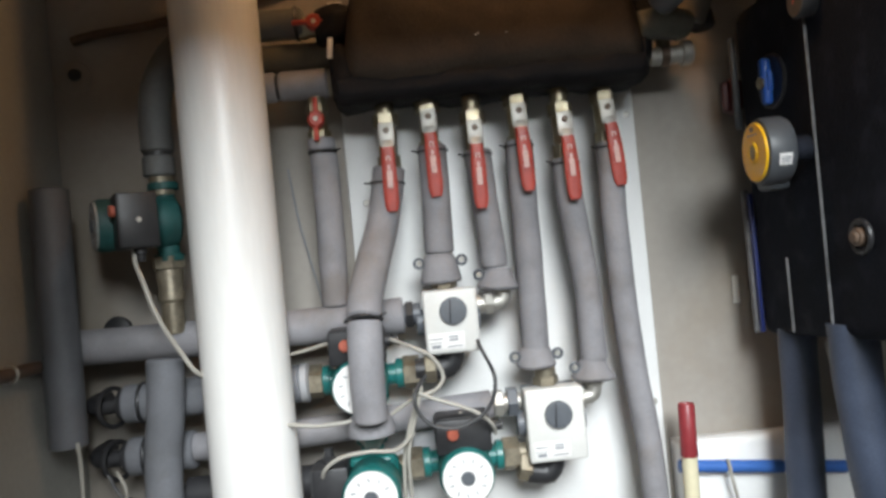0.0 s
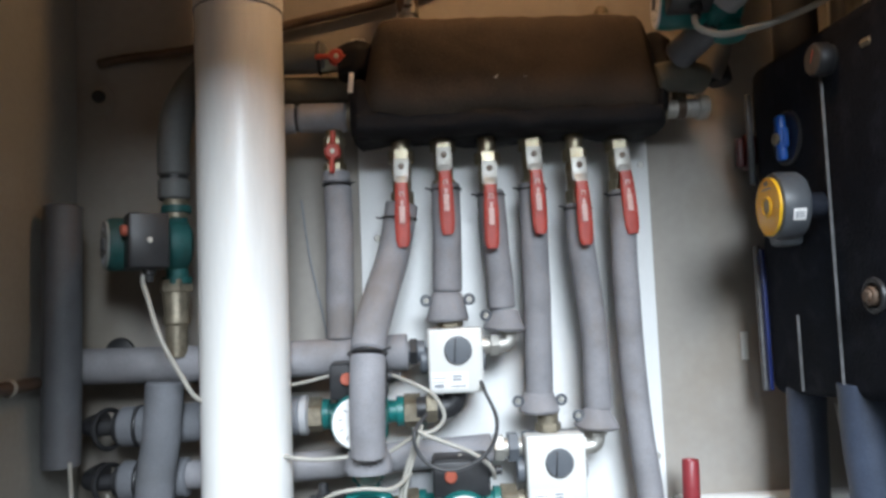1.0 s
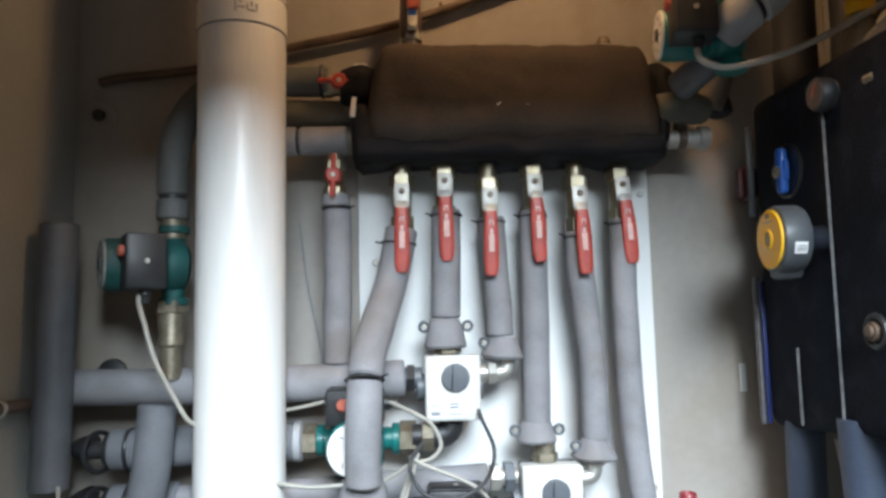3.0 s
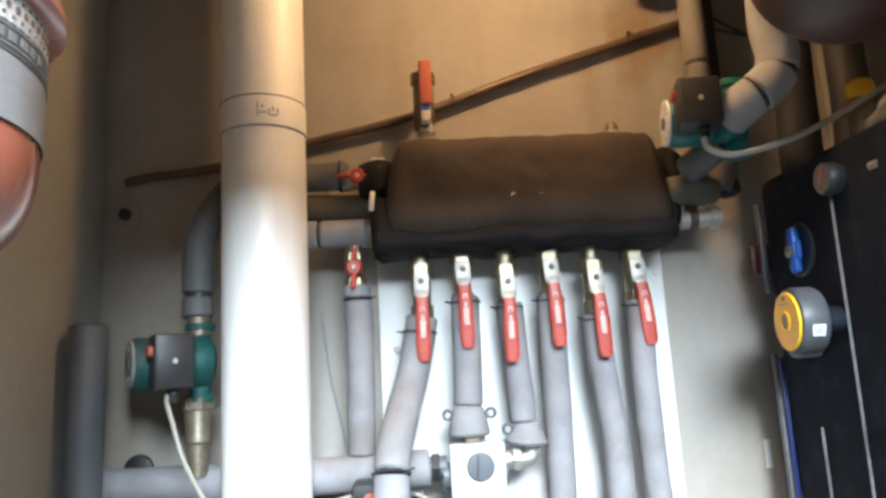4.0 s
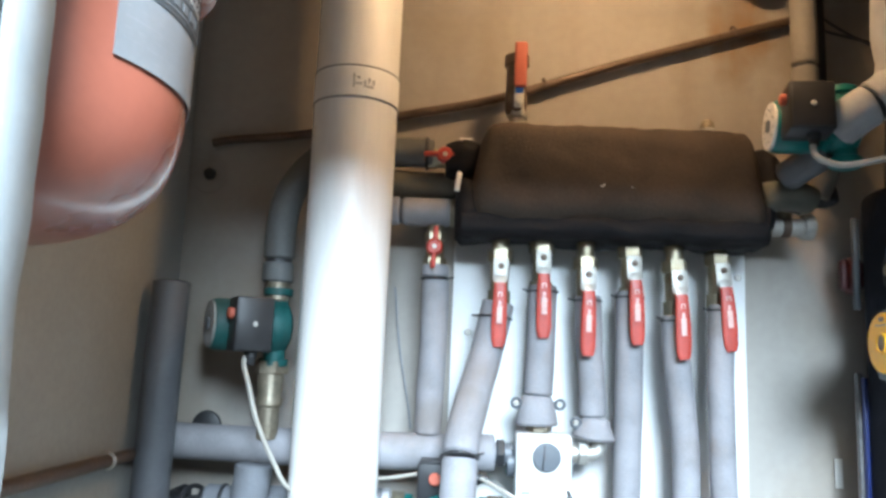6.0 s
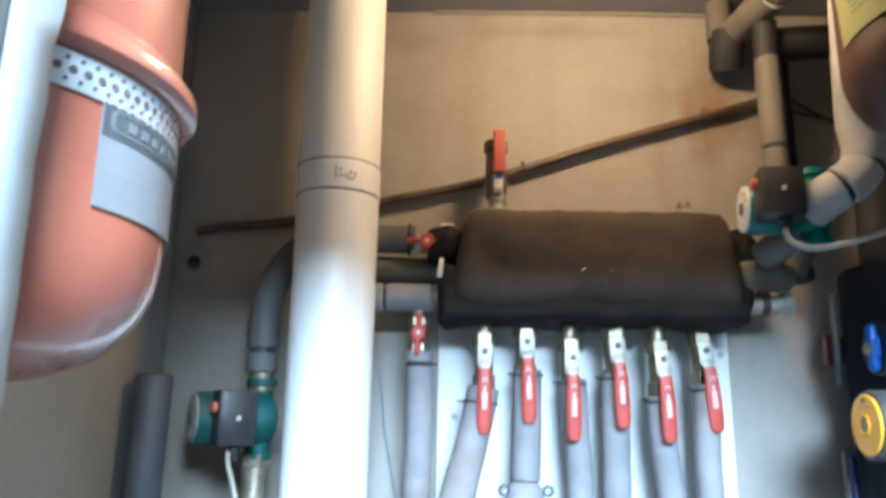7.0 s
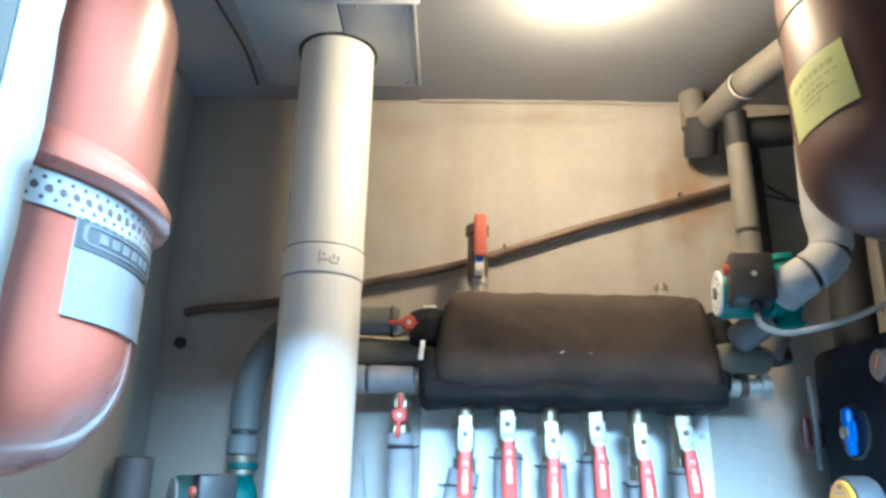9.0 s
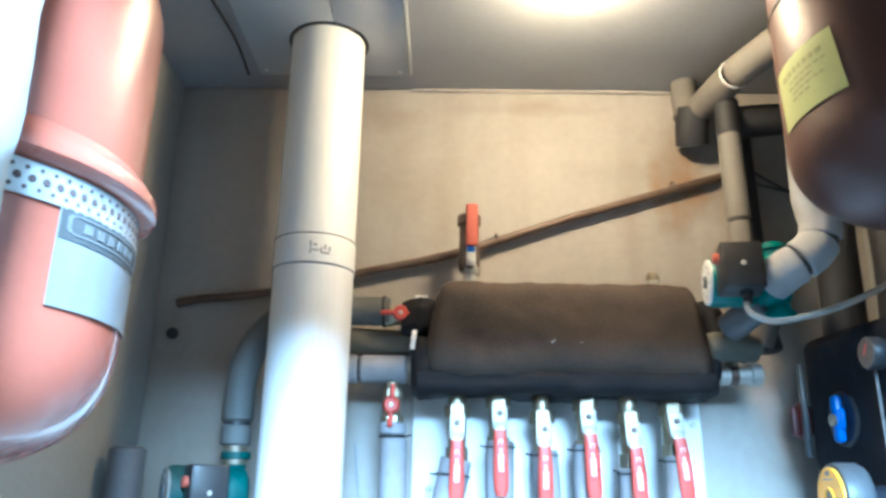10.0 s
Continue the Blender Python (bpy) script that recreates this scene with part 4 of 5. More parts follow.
part("body", lathe([(0.014, 0), (0.0175, 0.006), (0.019, 0.03), (0.0175, 0.05), (0.017, 0.085), (0.021, 0.088), (0.021, 0.104), (0.016, 0.108)], facing((-0.036, -0.095, 1.990), (0, 0, 1)), 24), COPPER_DARK, uv)
part("lever", join(box((0.016, 0.003, 0.036), (-0.033, -0.121, 2.014), 0.001), rod((-0.033, -0.112, 2.004), (-0.033, -0.127, 2.004), 0.006, 6)), STEEL, uv, "bright steel lever plate")
part("label", box((0.013, 0.0008, 0.012), (-0.033, -0.1232, 2.026), 0.0002), BLUE, uv, "small blue and white print")
part("grip", box((0.021, 0.009, 0.076), (-0.032, -0.128, 2.068), 0.004, Euler((radians(6), 0, 0)), 3), RED_KNOB, uv, "orange-red lever grip")
vent = thing("air_vent", "small bright vent plug on the manifold", "pipe fitting", at=(0.288, -0.085, 1.957))
part("plug", hexnut((0.288, -0.085, 1.955), (0.288, -0.085, 1.982), 0.0125), STEEL, vent)
part("cap", lathe([(0.011, 0), (0.012, 0.006), (0.008, 0.014)], facing((0.288, -0.085, 1.982), (0, 0, 1)), 18), OLD_BRASS, vent)

# slanting pipe on the wall
diag = thing("slanting_pipe", "thin tarnished pipe slanting up along the back wall", "pipe", at=(-0.57, -0.02, 1.95))
part("pipe", tube([(-0.572, -0.012, 1.948), (-0.53, -0.0165, 1.955), (-0.404, -0.0175, 1.969), (-0.235, -0.0175, 2.009), (-0.066, -0.0175, 2.047), (0.131, -0.0175, 2.113), (0.25, -0.0175, 2.150), (0.465, -0.0175, 2.215)], 0.0080, 16, 0.03, 0.05), COPPER_DARK, diag)
for x, z in ((-0.30, 1.996), (0.02, 2.078), (0.36, 2.188)):
    part("pipe_clip", ring(facing((x, -0.0175, z), (1, 0, 0.3)), 0.0105, 0.002, 18, 6), COPPER_DARK, diag)
    part("clip_foot", box((0.010, 0.014, 0.010), (x, -0.010, z), 0.001), COPPER_DARK, diag)
alone("wall_rosette", lathe([(0.030, 0), (0.029, 0.002), (0.020, 0.0035)], facing((-0.580, 0, 1.888), (0, -1, 0)), 28), WALL, "flat filler patch round the plug hole", "wall patch", kind="structure")
alone("wall_plug", lathe([(0.011, 0), (0.010, 0.006), (0.004, 0.008)], facing((-0.577, -0.003, 1.893), (0, -1, 0)), 18), BLACK, "dark plug hole in the back wall", "wall plug")

# ---- right end of the manifold ----
rt = thing("steel_tee", "rust-stained threaded tee with brass ends on the manifold end", "pipe fitting", at=(0.40, Y, 1.815))
part("tube", rod((0.352, Y, 1.813), (0.446, Y, 1.816), 0.0150), STEEL, rt)
part("collar", hexnut((0.362, Y, 1.8135), (0.380, Y, 1.8135), 0.0205), OLD_BRASS, rt, "brass collar")
part("collar", rod((0.432, Y, 1.816), (0.450, Y, 1.816), 0.0200), STEEL, rt)
part("collar", rod((0.398, Y, 1.815), (0.412, Y, 1.815), 0.0175), COPPER_DARK, rt, "rusty joint")
part("branch", rod((0.405, Y, 1.815), (0.405, Y, 1.845), 0.0115), OLD_BRASS, rt)
part("wing", tube([(0.366, -0.127, 1.836), (0.392, -0.127, 1.841), (0.420, -0.127, 1.835)], 0.0045, 10), BLACK, rt, "dark wing lever")
foam_pipe([[(0.466, -0.070, 1.915), (0.476, -0.085, 1.890), (0.479, -0.092, 1.858)]], 0.0200, "black foam elbow between the manifold and the pump station", "", FOAM_DARK, 0.08)
foam_pipe([[(0.352, -0.145, 1.852), (0.395, -0.145, 1.858), (0.432, -0.125, 1.857)]], 0.0245, "dusty greenish foam pipe out of the manifold end", "", FOAM_GREEN, 0.1)
foam_pipe([[(0.384, -0.160, 1.883), (0.402, -0.195, 1.898), (0.420, -0.225, 1.912)]], 0.0235, "blue-grey foam piece under the pump", "", FOAM_SLATE, 0.08)
foam_pipe([[(0.450, -0.10, 1.870), (0.462, -0.11, 1.905), (0.466, -0.12, 1.945)]], 0.028, "dusty foam piece rising behind the pump", "", FOAM_DUSTY, 0.08)
vp = foam_pipe([[(0.433, -0.13, 1.97), (0.433, -0.13, 2.076)], [(0.433, -0.13, 2.081), (0.433, -0.13, 2.245)]], 0.0205, "upright dusty grey foam pipe on the back wall", "", FOAM_DUSTY)
part("black_sleeve", tube([(0.433, -0.13, 2.243), (0.433, -0.13, 2.31)], 0.021, 20), FOAM_DARK, vp, "black taped sleeve")
# Dark rod drawn where the foam pipe's shadow stripe falls on the wall.
alone("shadow_stripe_rod", tube([(0.492, -0.05, 1.93), (0.490, -0.05, 2.05), (0.488, -0.05, 2.33)], 0.017, 16), FOAM_DARK, "dark upright rod in place of the shadow stripe behind the grey foam pipe", "pipe")
top = foam_pipe([[(0.406, -0.055, 2.331), (0.430, -0.185, 2.336)], [(0.431, -0.190, 2.336), (0.465, -0.30, 2.336), (0.520, -0.46, 2.336), (0.605, -0.70, 2.336)]], 0.0275, "thick dusty foam pipe under the ceiling coming from the wall", "", FOAM_DUSTY)
part("joint_rim", ring(facing((0.4305, -0.187, 2.336), (0.15, -1, 0)), 0.027, 0.0016, 28, 6), WHITE, top, "pale rim of the joint")
part("elbow", tube([(0.402, -0.058, 2.335), (0.398, -0.045, 2.30), (0.402, -0.03, 2.275)], 0.031, 20, 0.01, 0.12), FOAM_DARK, top, "dark elbow at the wall")
part("stub", tube([(0.392, -0.035, 2.33), (0.392, -0.035, CEIL_Z)], 0.024, 20, 0.012, 0.05), FOAM_DUSTY, top)
foam_pipe([[(0.45, -0.10, 2.285), (0.56, -0.11, 2.290), (0.70, -0.12, 2.29)]], 0.030, "dark foam pipe below the ceiling pipe", "", FOAM_DARK)
alone("thin_wire", tube([(0.478, -0.012, 2.262), (0.55, -0.012, 2.205), (0.66, -0.012, 2.15)], 0.0028, 8), CABLE_DARK, "thin dark wire on the back wall", "cable")
alone("thin_wire", tube([(0.47, -0.012, 2.215), (0.56, -0.012, 2.19), (0.70, -0.012, 2.16)], 0.0028, 8), CABLE_DARK, "thin dark wire on the back wall", "cable")

elbow = foam_pipe([[(0.408, -0.272, 1.928), (0.427, -0.298, 1.945), (0.440, -0.305, 1.953)], [(0.442, -0.306, 1.955), (0.460, -0.310, 1.968), (0.473, -0.311, 1.985)], [(0.474, -0.311, 1.990), (0.477, -0.313, 2.015), (0.470, -0.316, 2.050), (0.463, -0.335, 2.12), (0.463, -0.35, 2.25)]], 0.0305, "segmented pale grey foam pipe elbow rising from the pump", "", FOAM_PALE)
alone("pump_cable", tube([(0.360, -0.300, 1.893), (0.362, -0.302, 1.878), (0.380, -0.303, 1.868), (0.408, -0.303, 1.866), (0.468, -0.305, 1.880), (0.529, -0.31, 1.903), (0.593, -0.315, 1.937), (0.66, -0.32, 1.972), (0.71, -0.33, 2.0)], 0.0046, 12, 0.008), CABLE, "white cable sagging from the pump to the side wall", "cable")

# ---- black pump station on the side wall ----
UX = 0.522
unit = thing("pump_station", "black foam-shelled solar pump station on the side wall", "pump station", at=(0.60, -0.3, 1.345))
shell = box((RIGHT_X - UX - 0.004, 0.46, 0.515), ((UX + RIGHT_X) / 2, -0.325, 1.605), 0.022, seg=4)
for v in shell.verts:
    if v.co.z > 1.8:
        v.co.z += (v.co.y + 0.55) * 0.03
    if v.co.z < 1.4:
        v.co.z += max(0.0, -0.12 - v.co.y) * 0.075
part("shell", shell, EPP, unit)
part("seam", box((0.004, 0.0029, 0.428), (UX - 0.001, -0.315, 1.588), 0.001, Euler((radians(0.5), 0, 0))), SEAM, unit, "pale worn seam edge")
part("seam", box((0.004, 0.0028, 0.111), (UX - 0.001, -0.207, 1.4185), 0.001), SEAM, unit, "short pale worn seam edge")
part("back_edge", box((0.010, 0.012, 0.235), (UX - 0.003, -0.094, 1.468), 0.003), SEAM, unit, "pale grey edge strip")
part("back_edge", box((0.010, 0.010, 0.150), (UX - 0.003, -0.100, 1.760), 0.003), HEADGREY, unit)
part("blue_strip", box((0.006, 0.009, 0.225), (UX - 0.001, -0.107, 1.466), 0.001), BLUE_EPP, unit, "blue strip along the edge")
part("knob_well", lathe([(0.040, -0.012), (0.041, 0.002), (0.038, 0.003), (0.036, 0.0015)], facing((UX, -0.213, 1.737), (-1, 0, 0)), 36), BLACK, unit, "round black recess")
handle = part("blue_handle", join(box((0.014, 0.018, 0.070), (UX - 0.009, -0.213, 1.737), 0.006, seg=3), box((0.010, 0.028, 0.034), (UX - 0.007, -0.213, 1.737), 0.006, seg=3)), BLUE, unit, "blue thermometer handle")
part("hub", lathe([(0.009, 0), (0.009, 0.004), (0.006, 0.006)], facing((UX - 0.015, -0.213, 1.735), (-1, 0, 0)), 18), BRASS, handle, "brass-coloured hub")
part("red_handle", join(lathe([(0.030, 0), (0.031, 0.010), (0.026, 0.014)], facing((UX + 0.012, -0.068, 1.745), (-1, 0, 0)), 28), box((0.016, 0.016, 0.05), (UX - 0.005, -0.068, 1.745), 0.004)), DARKER_RED, unit, "dark red thermometer handle")
part("red_handle_mount", rod((UX + 0.01, -0.068, 1.745), (RIGHT_X, -0.068, 1.745), 0.022), BLACK, unit)
GY, GZ = -0.292, 1.626
part("pump_base", box((0.036, 0.040, 0.085), (UX - 0.014, GY + 0.075, GZ - 0.008), 0.008, seg=3), MIDGREY, unit, "grey square pump base")
HEAD_AT, HEAD_WAY = Vector((UX - 0.004, GY - 0.0085, GZ - 0.001)), Vector((-1, 0.06, 0)).normalized()
HEAD = facing(HEAD_AT, HEAD_WAY)
part("pump_head", lathe([(0.036, 0.030), (0.043, 0.033), (0.0462, 0.038), (0.0462, 0.063), (0.0448, 0.068), (0.040, 0.070)], HEAD, 48), HEADGREY, unit, "slate grey round pump head")
part("pump_neck", lathe([(0.018, 0.0), (0.017, 0.032)], HEAD, 28), EPP, unit, "black neck of the pump head")
yel = part("yellow_plate", lathe([(0.0402, 0.068), (0.0402, 0.0725), (0.0392, 0.0735)], HEAD, 48), YELLOW, unit, "yellow round face plate")
knob_at = HEAD_AT + HEAD_WAY * 0.0740
part("knob_ring", ring(facing(knob_at, HEAD_WAY), 0.0125, 0.0024, 28, 8), YELLOW, yel, "raised ring round the knob")
part("knob", lathe([(0.0115, 0.072), (0.0115, 0.0740), (0.010, 0.0745)], HEAD, 26), OLD_BRASS, yel, "dark recessed knob")
face_turn = Euler((0, 0, math.atan2(-HEAD_WAY.y, -HEAD_WAY.x)))
part("print", box((0.0008, 0.030, 0.0016), HEAD_AT + HEAD_WAY * 0.0737 + Vector((0, 0, 0.024)), 0, face_turn), PRINT, yel)
part("print", box((0.0008, 0.012, 0.006), HEAD_AT + HEAD_WAY * 0.0737 + Vector((0, 0, 0.032)), 0, face_turn), OLD_BRASS, yel)
# the rating label lies against the round side, a little below the middle
side = Vector((HEAD_WAY.y, -HEAD_WAY.x, 0)) * -math.cos(radians(20)) + Vector((0, 0, -math.sin(radians(20))))
lab = Matrix((HEAD_WAY, side, HEAD_WAY.cross(side))).transposed().to_4x4()
lab.translation = HEAD_AT + HEAD_WAY * 0.050 + side * 0.0464
rating = box((0.0165, 0.0010, 0.0155), (0, 0, 0), 0.0002)
rating.transform(lab)
rl = part("rating_label", rating, WHITE, unit, "white rating label")
lines = join(*[box((0.012, 0.0008, 0.0012), (0, 0.0008, z), 0) for z in (-0.004, -0.0015, 0.001, 0.0035)])
lines.transform(lab)
part("print", lines, PRINT, rl)
part("plug", join(rod((UX + 0.004, -0.396, 1.500), (UX - 0.009, -0.396, 1.500), 0.012), rod((UX - 0.007, -0.396, 1.500), (UX - 0.013, -0.396, 1.500), 0.008)), COPPER_DARK, unit, "dark brass plug in the shell")
part("plug_well", ring(facing((UX - 0.001, -0.396, 1.500), (-1, 0, 0)), 0.019, 0.004, 26, 8), BLACK, unit)
pg = thing("pressure_gauge", "small round pressure gauge on brass fittings over the pump station", "pressure gauge", at=(0.50, -0.34, 1.815))
part("case", lathe([(0.020, 0), (0.0225, 0.004), (0.0225, 0.018), (0.0205, 0.021)], facing((0.522, -0.336, 1.815), (-1, 0, 0)), 32), BLACK, pg)
part("housing", rod((0.560, -0.336, 1.815), (0.521, -0.336, 1.815), 0.0205, 28), BLACK, pg, "black gauge housing")
part("face", lathe([(0.0195, 0), (0.0195, 0.0012)], facing((0.5012, -0.336, 1.815), (-1, 0, 0)), 32), GLASS_FACE, pg, "pale dial under glass")
part("needle", box((0.0006, 0.002, 0.017), (0.4996, -0.336, 1.820), 0, Euler((radians(30), 0, 0))), RED, pg)
part("label", box((0.016, 0.012, 0.003), (0.534, -0.340, 1.8365), 0.001), CASE, pg)
part("pipe", rod((0.535, -0.355, 1.813), (0.535, -0.47, 1.808), 0.009), BRASS, pg)
part("nut", hexnut((0.535, -0.405, 1.811), (0.535, -0.425, 1.810), 0.014), OLD_BRASS, pg)
sv = thing("safety_valve", "dark brass safety valve with an orange cap", "valve", at=(0.60, -0.32, 1.9))
part("body", lathe([(0.012, 0), (0.02, 0.01), (0.022, 0.05), (0.016, 0.06), (0.013, 0.08)], facing((0.598, -0.30, 1.865), (0, 0, 1)), 22), OLD_BRASS, sv)
part("cap", lathe([(0.019, 0), (0.020, 0.004), (0.019, 0.022), (0.014, 0.027)], facing((0.598, -0.30, 1.942), (0, 0, 1)), 22), YELLOW, sv, "orange plastic cap")
part("branch", join(rod((0.598, -0.30, 1.89), (0.600, -0.36, 1.905), 0.013), hexnut((0.600, -0.352, 1.903), (0.601, -0.376, 1.909), 0.019)), STEEL, sv)
part("drain", tube([(0.598, -0.30, 1.87), (0.598, -0.33, 1.85), (0.600, -0.40, 1.845), (0.603, -0.46, 1.85)], 0.014, 16, 0.01, 0.1), OLD_BRASS, sv)
alone("dark_pipe", tube([(0.575, -0.16, 1.84), (0.573, -0.165, 1.95), (0.572, -0.17, 2.08), (0.574, -0.17, 2.33)], 0.033, 22, 0.02, 0.06), FOAM_DARK, "thick dark foam pipe rising from the pump station", "pipe", "dark foam pipes")
alone("dark_pipe", tube([(0.637, -0.20, 1.84), (0.640, -0.21, 1.98), (0.640, -0.21, 2.33)], 0.030, 22, 0.02, 0.06, 4), FOAM_DARK, "thick dark foam pipe rising from the pump station", "pipe", "dark foam pipes")
alone("dark_pipe", tube([(0.555, -0.150, 1.380), (0.552, -0.150, 1.25), (0.545, -0.150, 1.10), (0.540, -0.15, 0.8)], 0.0285, 22, 0.02, 0.05), FOAM_NAVY, "dark blue-grey foam pipe below the pump station", "pipe", "dark foam pipes below")
alone("dark_pipe", tube([(0.545, -0.315, 1.385), (0.550, -0.315, 1.25), (0.568, -0.31, 1.10), (0.58, -0.31, 0.8)], 0.031, 22, 0.02, 0.05, 5), FOAM_NAVY, "dark blue-grey foam pipe below the pump station", "pipe", "dark foam pipes below")
alone("thin_cable", tube([(0.545, -0.25, 1.35), (0.552, -0.262, 1.25), (0.566, -0.262, 1.13), (0.57, -0.262, 0.9)], 0.0026, 8), CABLE, "thin pale cable between the dark pipes", "cable")
alone("wall_tag", box((0.012, 0.004, 0.048), (0.528, -0.004, 1.418), 0.001), CASE, "small pale tag on the back wall", "tag")

# low ledge, blue pipe and red-capped tube
ledge = thing("wall_ledge", "white painted ledge low on the back wall", "ledge", at=(0.53, -0.02, 1.0))
part("ledge", box((0.33, 0.045, 0.30), (0.548, -0.0245, 1.022), 0.012, seg=3), FRAMEWHITE, ledge)
part("end_piece", box((0.022, 0.05, 0.24), (0.394, -0.028, 1.052), 0.006), FRAMEWHITE, ledge)
bp = thing("blue_pipe", "blue plastic pipe clipped along the ledge", "pipe", at=(0.5, -0.06, 1.13))
part("pipe", tube([(0.378, -0.062, 1.138), (0.66, -0.062, 1.108)], 0.0105, 16, 0.05), PLASTIC_BLUE, bp)
for x, z in ((0.458, 1.1295), (0.555, 1.119)):
    part("clip", ring(facing((x, -0.062, z), (1, 0, -0.1)), 0.0112, 0.0018, 18, 6), WHITE, bp)
alone("thin_cable", tube([(0.456, -0.075, 1.145), (0.460, -0.077, 1.11), (0.470, -0.07, 1.05), (0.472, -0.06, 0.9)], 0.003, 8), CABLE, "thin white cable hanging over the blue pipe", "cable")
tb = thing("capped_tube", "cream plastic tube with a dark red cap", "tube", at=(0.40, -0.08, 0.95))
part("tube", lathe([(0.0125, 0), (0.0125, 0.205)], facing((0.380, -0.092, 0.96), (0.03, 0, 1)), 24), CREAM, tb)
part("cap", lathe([(0.0135, 0), (0.0140, 0.002), (0.0135, 0.084), (0.0120, 0.086), (0.0105, 0.080)], facing((0.386, -0.092, 1.162), (0.03, 0, 1)), 24), DARK_RED, tb, "dark red cap")

# ---- expansion vessels ----
TX, TY, TR = -0.4203, -0.8714, 0.1222
tank = thing("expansion_vessel", "orange-red steel expansion vessel strapped by a perforated band", "expansion vessel", "expansion vessels", at=(TX, TY, 1.645))
low = [(0.004, 1.6385)] + [(TR * math.sin(radians(a)) ** 0.77, 1.735 - 0.0965 * math.cos(radians(a)) ** 0.77) for a in (3, 7, 12, 18, 25, 32, 39, 46, 53, 60, 67, 74, 80, 85, 88)]
part("lower_shell", lathe([*low, (TR, 1.737), (TR, 1.822)], Matrix.Translation((TX, TY, 0)), 64), ORANGE_TANK, tank)
high = [(TR * math.cos(radians(a)), 1.975 + 0.085 * math.sin(radians(a))) for a in range(0, 86, 7)]
part("upper_shell", lathe([(TR, 1.828), *high, (0.01, 2.060)], Matrix.Translation((TX, TY, 0)), 64), ORANGE_TANK, tank)
part("rim", lathe([(TR - 0.002, 1.817), (TR + 0.008, 1.818), (TR + 0.0130, 1.822), (TR + 0.0130, 1.830), (TR + 0.008, 1.837), (TR - 0.002, 1.848)], Matrix.Translation((TX, TY, 0)), 64), ORANGE_TANK, tank, "rolled clamp rim")
band = part("band", wrapped(TR, -150, 70, 1.7945, 1.8165, 0.0012, (TX, TY), 60, 0.0012), GALV, tank, "perforated galvanised band")
holes = []
for k in range(46):
    a = radians(-148 + k * 4.0)
    d = Vector((math.cos(a), math.sin(a), 0))
    c = Vector((TX, TY, 1.8055)) + d * (TR + 0.0022)
    holes.append(rod(c, c + d * 0.0008, 0.0025, 10, 0))
    for s in (-1, 1):
        a2 = a + radians(2.3)
        d2 = Vector((math.cos(a2), math.sin(a2), 0))
        c2 = Vector((TX, TY, 1.8055 + s * 0.0062)) + d2 * (TR + 0.0022)
        holes.append(rod(c2, c2 + d2 * 0.0008, 0.0014, 8, 0))
part("perforation", join(*holes), HOLE, band, "dark punched holes")
lab = part("label", wrapped(TR, -26.5, 50, 1.734, 1.796, 0.0012, (TX, TY), 26, 0.0006), FOIL, tank, "silver type label with a grey heading")
part("heading", wrapped(TR, -26.1, 49.6, 1.776, 1.7955, 0.0020, (TX, TY), 26, 0.0004), HEADING, lab)
def on_label(a0, a1, z0, z1, lift=0.0026, n=4):
    return wrapped(TR, a0, a1, z0, z1, lift, (TX, TY), n, 0.0003)


part("emblem", join(on_label(-22, 18, 1.7915, 1.7928, n=12), on_label(-22, 18, 1.7795, 1.7808, n=12), on_label(-24, -22.6, 1.7820, 1.7905), on_label(18.6, 20, 1.7820, 1.7905),
                    on_label(-23.4, -22, 1.7805, 1.7825), on_label(-23.4, -22, 1.790, 1.792), on_label(18, 19.4, 1.7805, 1.7825), on_label(18, 19.4, 1.790, 1.792),
                    *[on_label(-18 + 5.4 * k, -14.6 + 5.4 * k, 1.7830, 1.7895) for k in range(6)]), EMBLEM, lab, "pale oval emblem")
for k in range(6):
    w = (40, 52, 30, 46, 36, 50)[k]
    part("print", on_label(-24, -24 + w, 1.7705 - k * 0.0062, 1.7713 - k * 0.0062, 0.0016, 8), LABEL_INK, lab)
part("wall_bracket", box((0.078, 0.03, 0.02), (LEFT_X + 0.038, TY, 1.806), 0.003), GALV, tank)

RX, RY, RR = 0.458, -0.552, 0.122
tank2 = thing("expansion_vessel", "dark red steel expansion vessel with a yellow note", "expansion vessel", "expansion vessels", at=(RX, RY, 1.925))
low = [(0.004, 1.926)] + [(RR * math.sin(radians(a)), 2.030 - 0.104 * math.cos(radians(a))) for a in range(8, 91, 7)]
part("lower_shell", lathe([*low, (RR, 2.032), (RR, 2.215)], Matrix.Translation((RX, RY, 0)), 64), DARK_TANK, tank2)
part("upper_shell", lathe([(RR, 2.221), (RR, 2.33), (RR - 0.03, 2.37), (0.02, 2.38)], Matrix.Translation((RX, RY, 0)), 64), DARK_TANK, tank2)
part("seam", ring(Matrix.Translation((RX, RY, 2.218)), RR - 0.001, 0.003, 56, 8), BLACK, tank2, "dark seam")
part("hanger", rod((RX, RY, 2.375), (RX, RY, CEIL_Z), 0.012), STEEL, tank2)


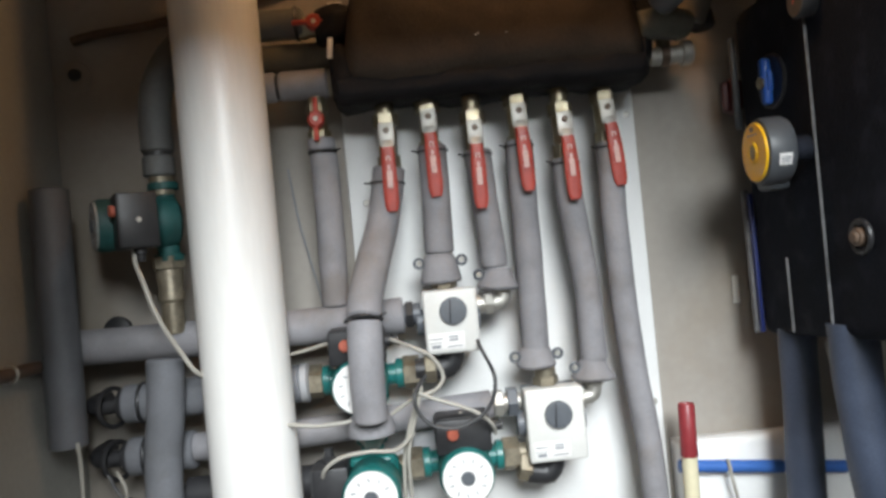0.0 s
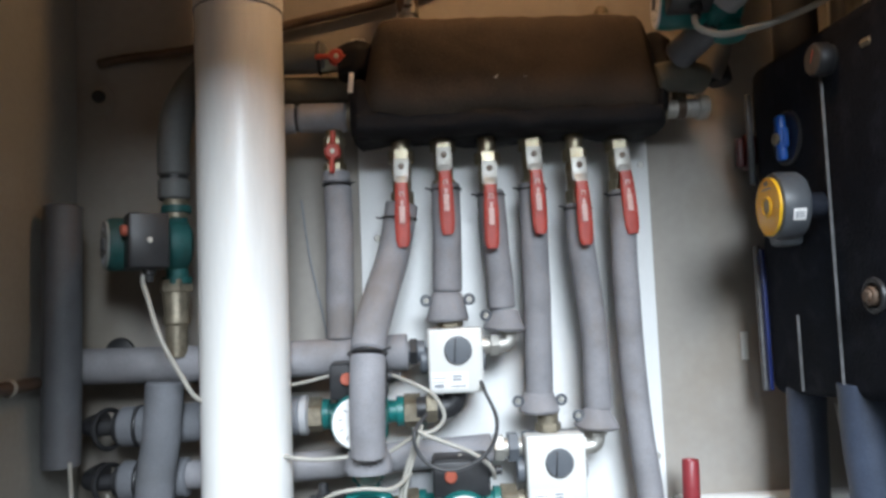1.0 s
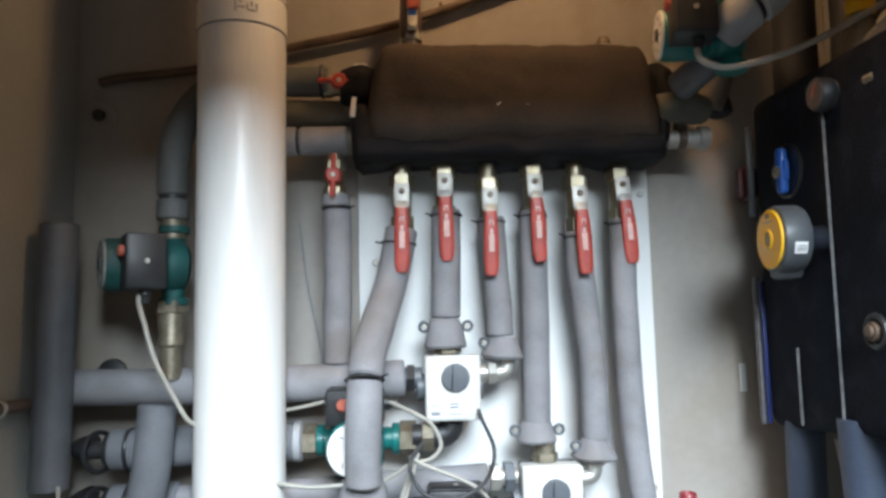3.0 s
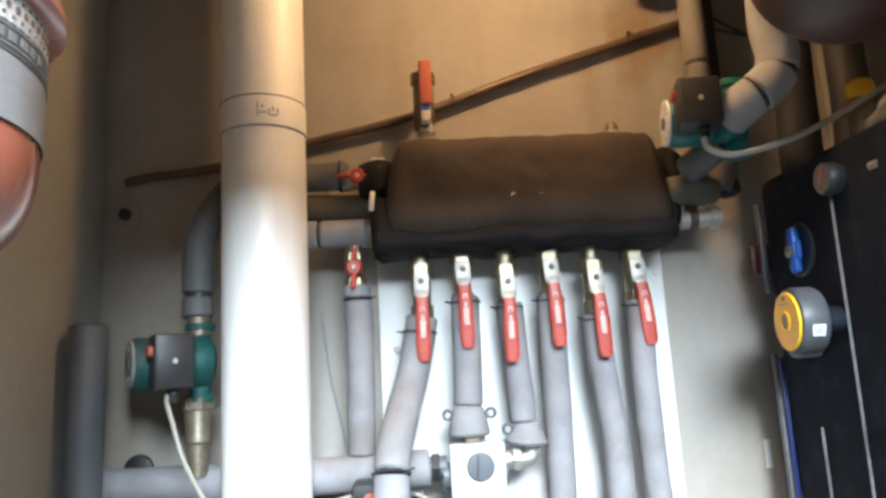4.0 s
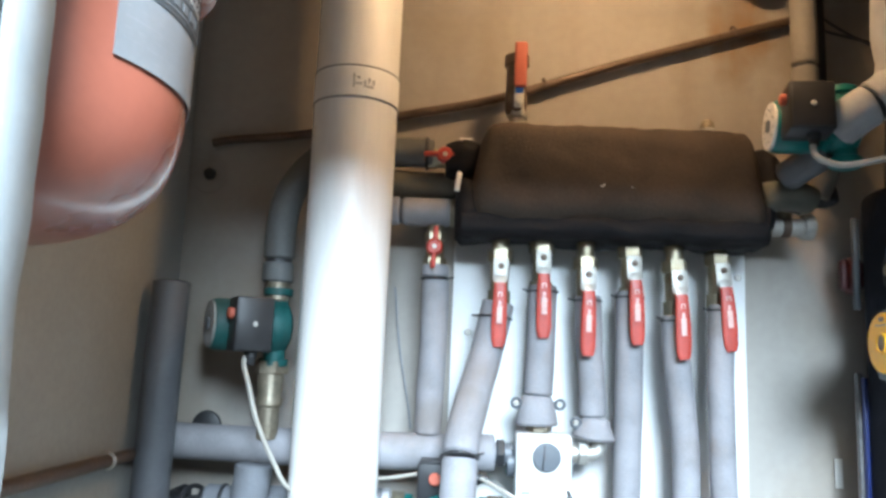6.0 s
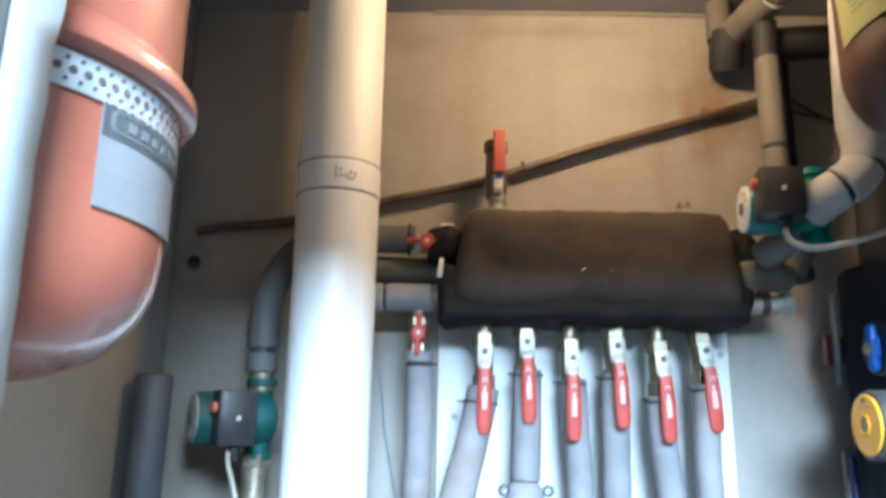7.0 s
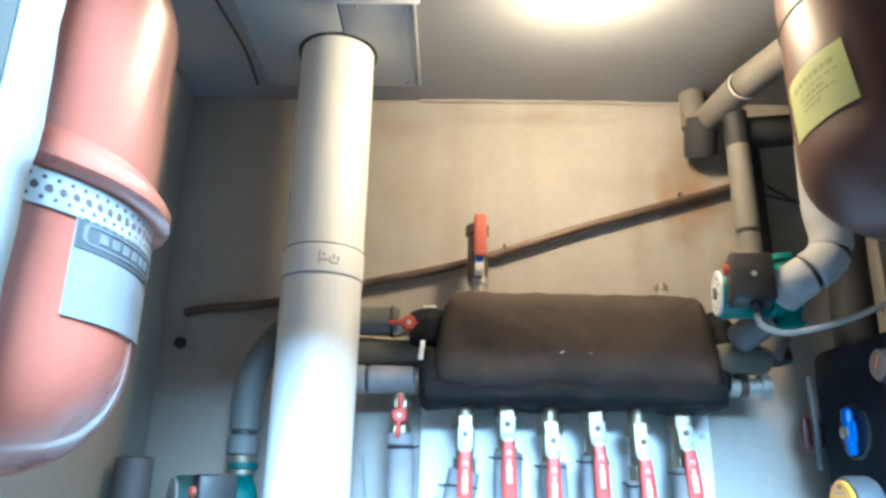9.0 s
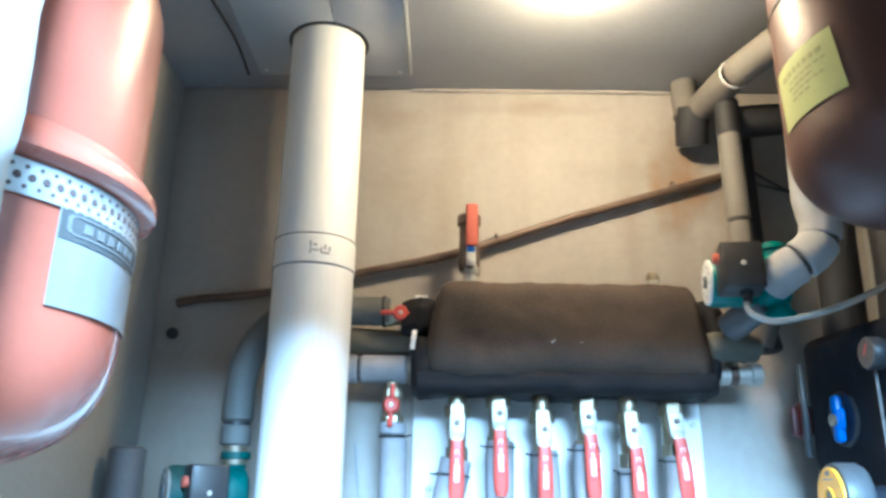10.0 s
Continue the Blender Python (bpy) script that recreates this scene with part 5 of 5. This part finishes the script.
def note_sheet(u0, u1, v0, v1, lift, material, name, parent, label=""):
    """A patch of the tilted note on the vessel: u along it, v up, in metres from its middle."""
    bm = bmesh.new()
    n = 8
    grid = []
    for i in range(n + 1):
        row = []
        for j in range(n + 1):
            u, v = u0 + (u1 - u0) * i / n, v0 + (v1 - v0) * j / n
            c, s = math.cos(radians(NOTE_TILT)), math.sin(radians(NOTE_TILT))
            du, dv = c * u - s * v, s * u + c * v
            a = NOTE_A + math.degrees(du / RR)
            d = Vector((math.cos(radians(a)), math.sin(radians(a)), 0))
            row.append((bm.verts.new(Vector((RX, RY, NOTE_Z + dv)) + d * (RR + 0.001 + lift)), bm.verts.new(Vector((RX, RY, NOTE_Z + dv)) + d * (RR + 0.0014 + lift))))
        grid.append(row)
    for i in range(n):
        for j in range(n):
            for k in (0, 1):
                bm.faces.new((grid[i][j][k], grid[i + 1][j][k], grid[i + 1][j + 1][k], grid[i][j + 1][k]))
    return part(name, bm, material, parent, label)


NOTE_A, NOTE_Z, NOTE_TILT = -167, 2.092, 7
nt = note_sheet(-0.050, 0.050, -0.041, 0.041, 0, NOTE, "note", tank2, "yellow paper note with faint writing")
for v, u0, u1, h in ((0.022, -0.034, 0.040, 0.0070), (0.010, -0.020, 0.038, 0.0022), (0.002, -0.024, 0.020, 0.0030), (-0.006, -0.020, 0.030, 0.0022), (-0.014, -0.022, 0.010, 0.0030)):
    k = u0
    while k < u1 - 0.004:
        w = random.uniform(0.004, 0.010)
        note_sheet(k, min(k + w, u1), v - h / 2, v + h / 2, 0.0006, NOTE_INK, "writing", nt)
        k += w + 0.0028

# ---- loose cables round the pumps ----
CY = -0.205
alone("cable", tube([(-0.077, -0.17, 1.408), (-0.041, CY, 1.395), (-0.017, CY, 1.379), (-0.004, CY, 1.350), (-0.019, CY, 1.331), (-0.045, CY, 1.325), (-0.085, -0.19, 1.300)], 0.0030, 10, 0.008), CABLE, "pale grey pump cable looping before the board", "cable", "pump cables")
alone("cable", tube([(0.055, -0.12, 1.395), (0.058, -0.17, 1.380), (0.068, CY - 0.03, 1.347), (0.060, CY - 0.03, 1.311), (0.037, CY - 0.03, 1.290), (0.003, CY - 0.03, 1.280), (-0.029, CY - 0.03, 1.289), (-0.046, CY - 0.03, 1.312), (-0.047, CY - 0.03, 1.336), (-0.03, -0.18, 1.350)], 0.0028, 10, 0.008), CABLE_DARK, "black actuator cable in a round loop", "cable", "pump cables")
alone("cable", tube([(-0.050, CY - 0.008, 1.336), (-0.03, CY - 0.008, 1.325), (-0.003, CY - 0.008, 1.314), (0.037, CY - 0.008, 1.296), (0.060, CY, 1.275), (0.066, CY + 0.02, 1.255)], 0.0030, 10, 0.008), CABLE, "pale grey pump cable looping before the board", "cable", "pump cables")
alone("cable", tube([(-0.037, CY - 0.004, 1.340), (-0.049, CY - 0.004, 1.300), (-0.061, CY - 0.004, 1.261), (-0.066, CY, 1.225), (-0.066, CY + 0.02, 1.12)], 0.0030, 10, 0.008), CABLE, "pale grey pump cable hanging down", "cable", "pump cables")
alone("cable", tube([(-0.040, CY, 1.338), (-0.053, CY + 0.002, 1.300), (-0.064, CY + 0.002, 1.268), (-0.073, CY + 0.004, 1.225), (-0.078, CY + 0.02, 1.12)], 0.0030, 10, 0.008), CABLE, "pale grey pump cable hanging down", "cable", "pump cables")
alone("cable", tube([(-0.192, -0.215, 1.205), (-0.184, -0.24, 1.240), (-0.159, -0.25, 1.259), (-0.119, -0.25, 1.264), (-0.080, -0.24, 1.260), (-0.055, CY, 1.272)], 0.0030, 10, 0.008), CABLE, "pale grey pump cable over the lower pump", "cable", "pump cables")
alone("cable", tube([(-0.26, -0.18, 1.303), (-0.226, -0.2, 1.301), (-0.190, -0.2, 1.296), (-0.146, -0.2, 1.298), (-0.12, -0.19, 1.302)], 0.0030, 10, 0.008), CABLE, "pale grey pump cable behind the foam pipe", "cable", "pump cables")
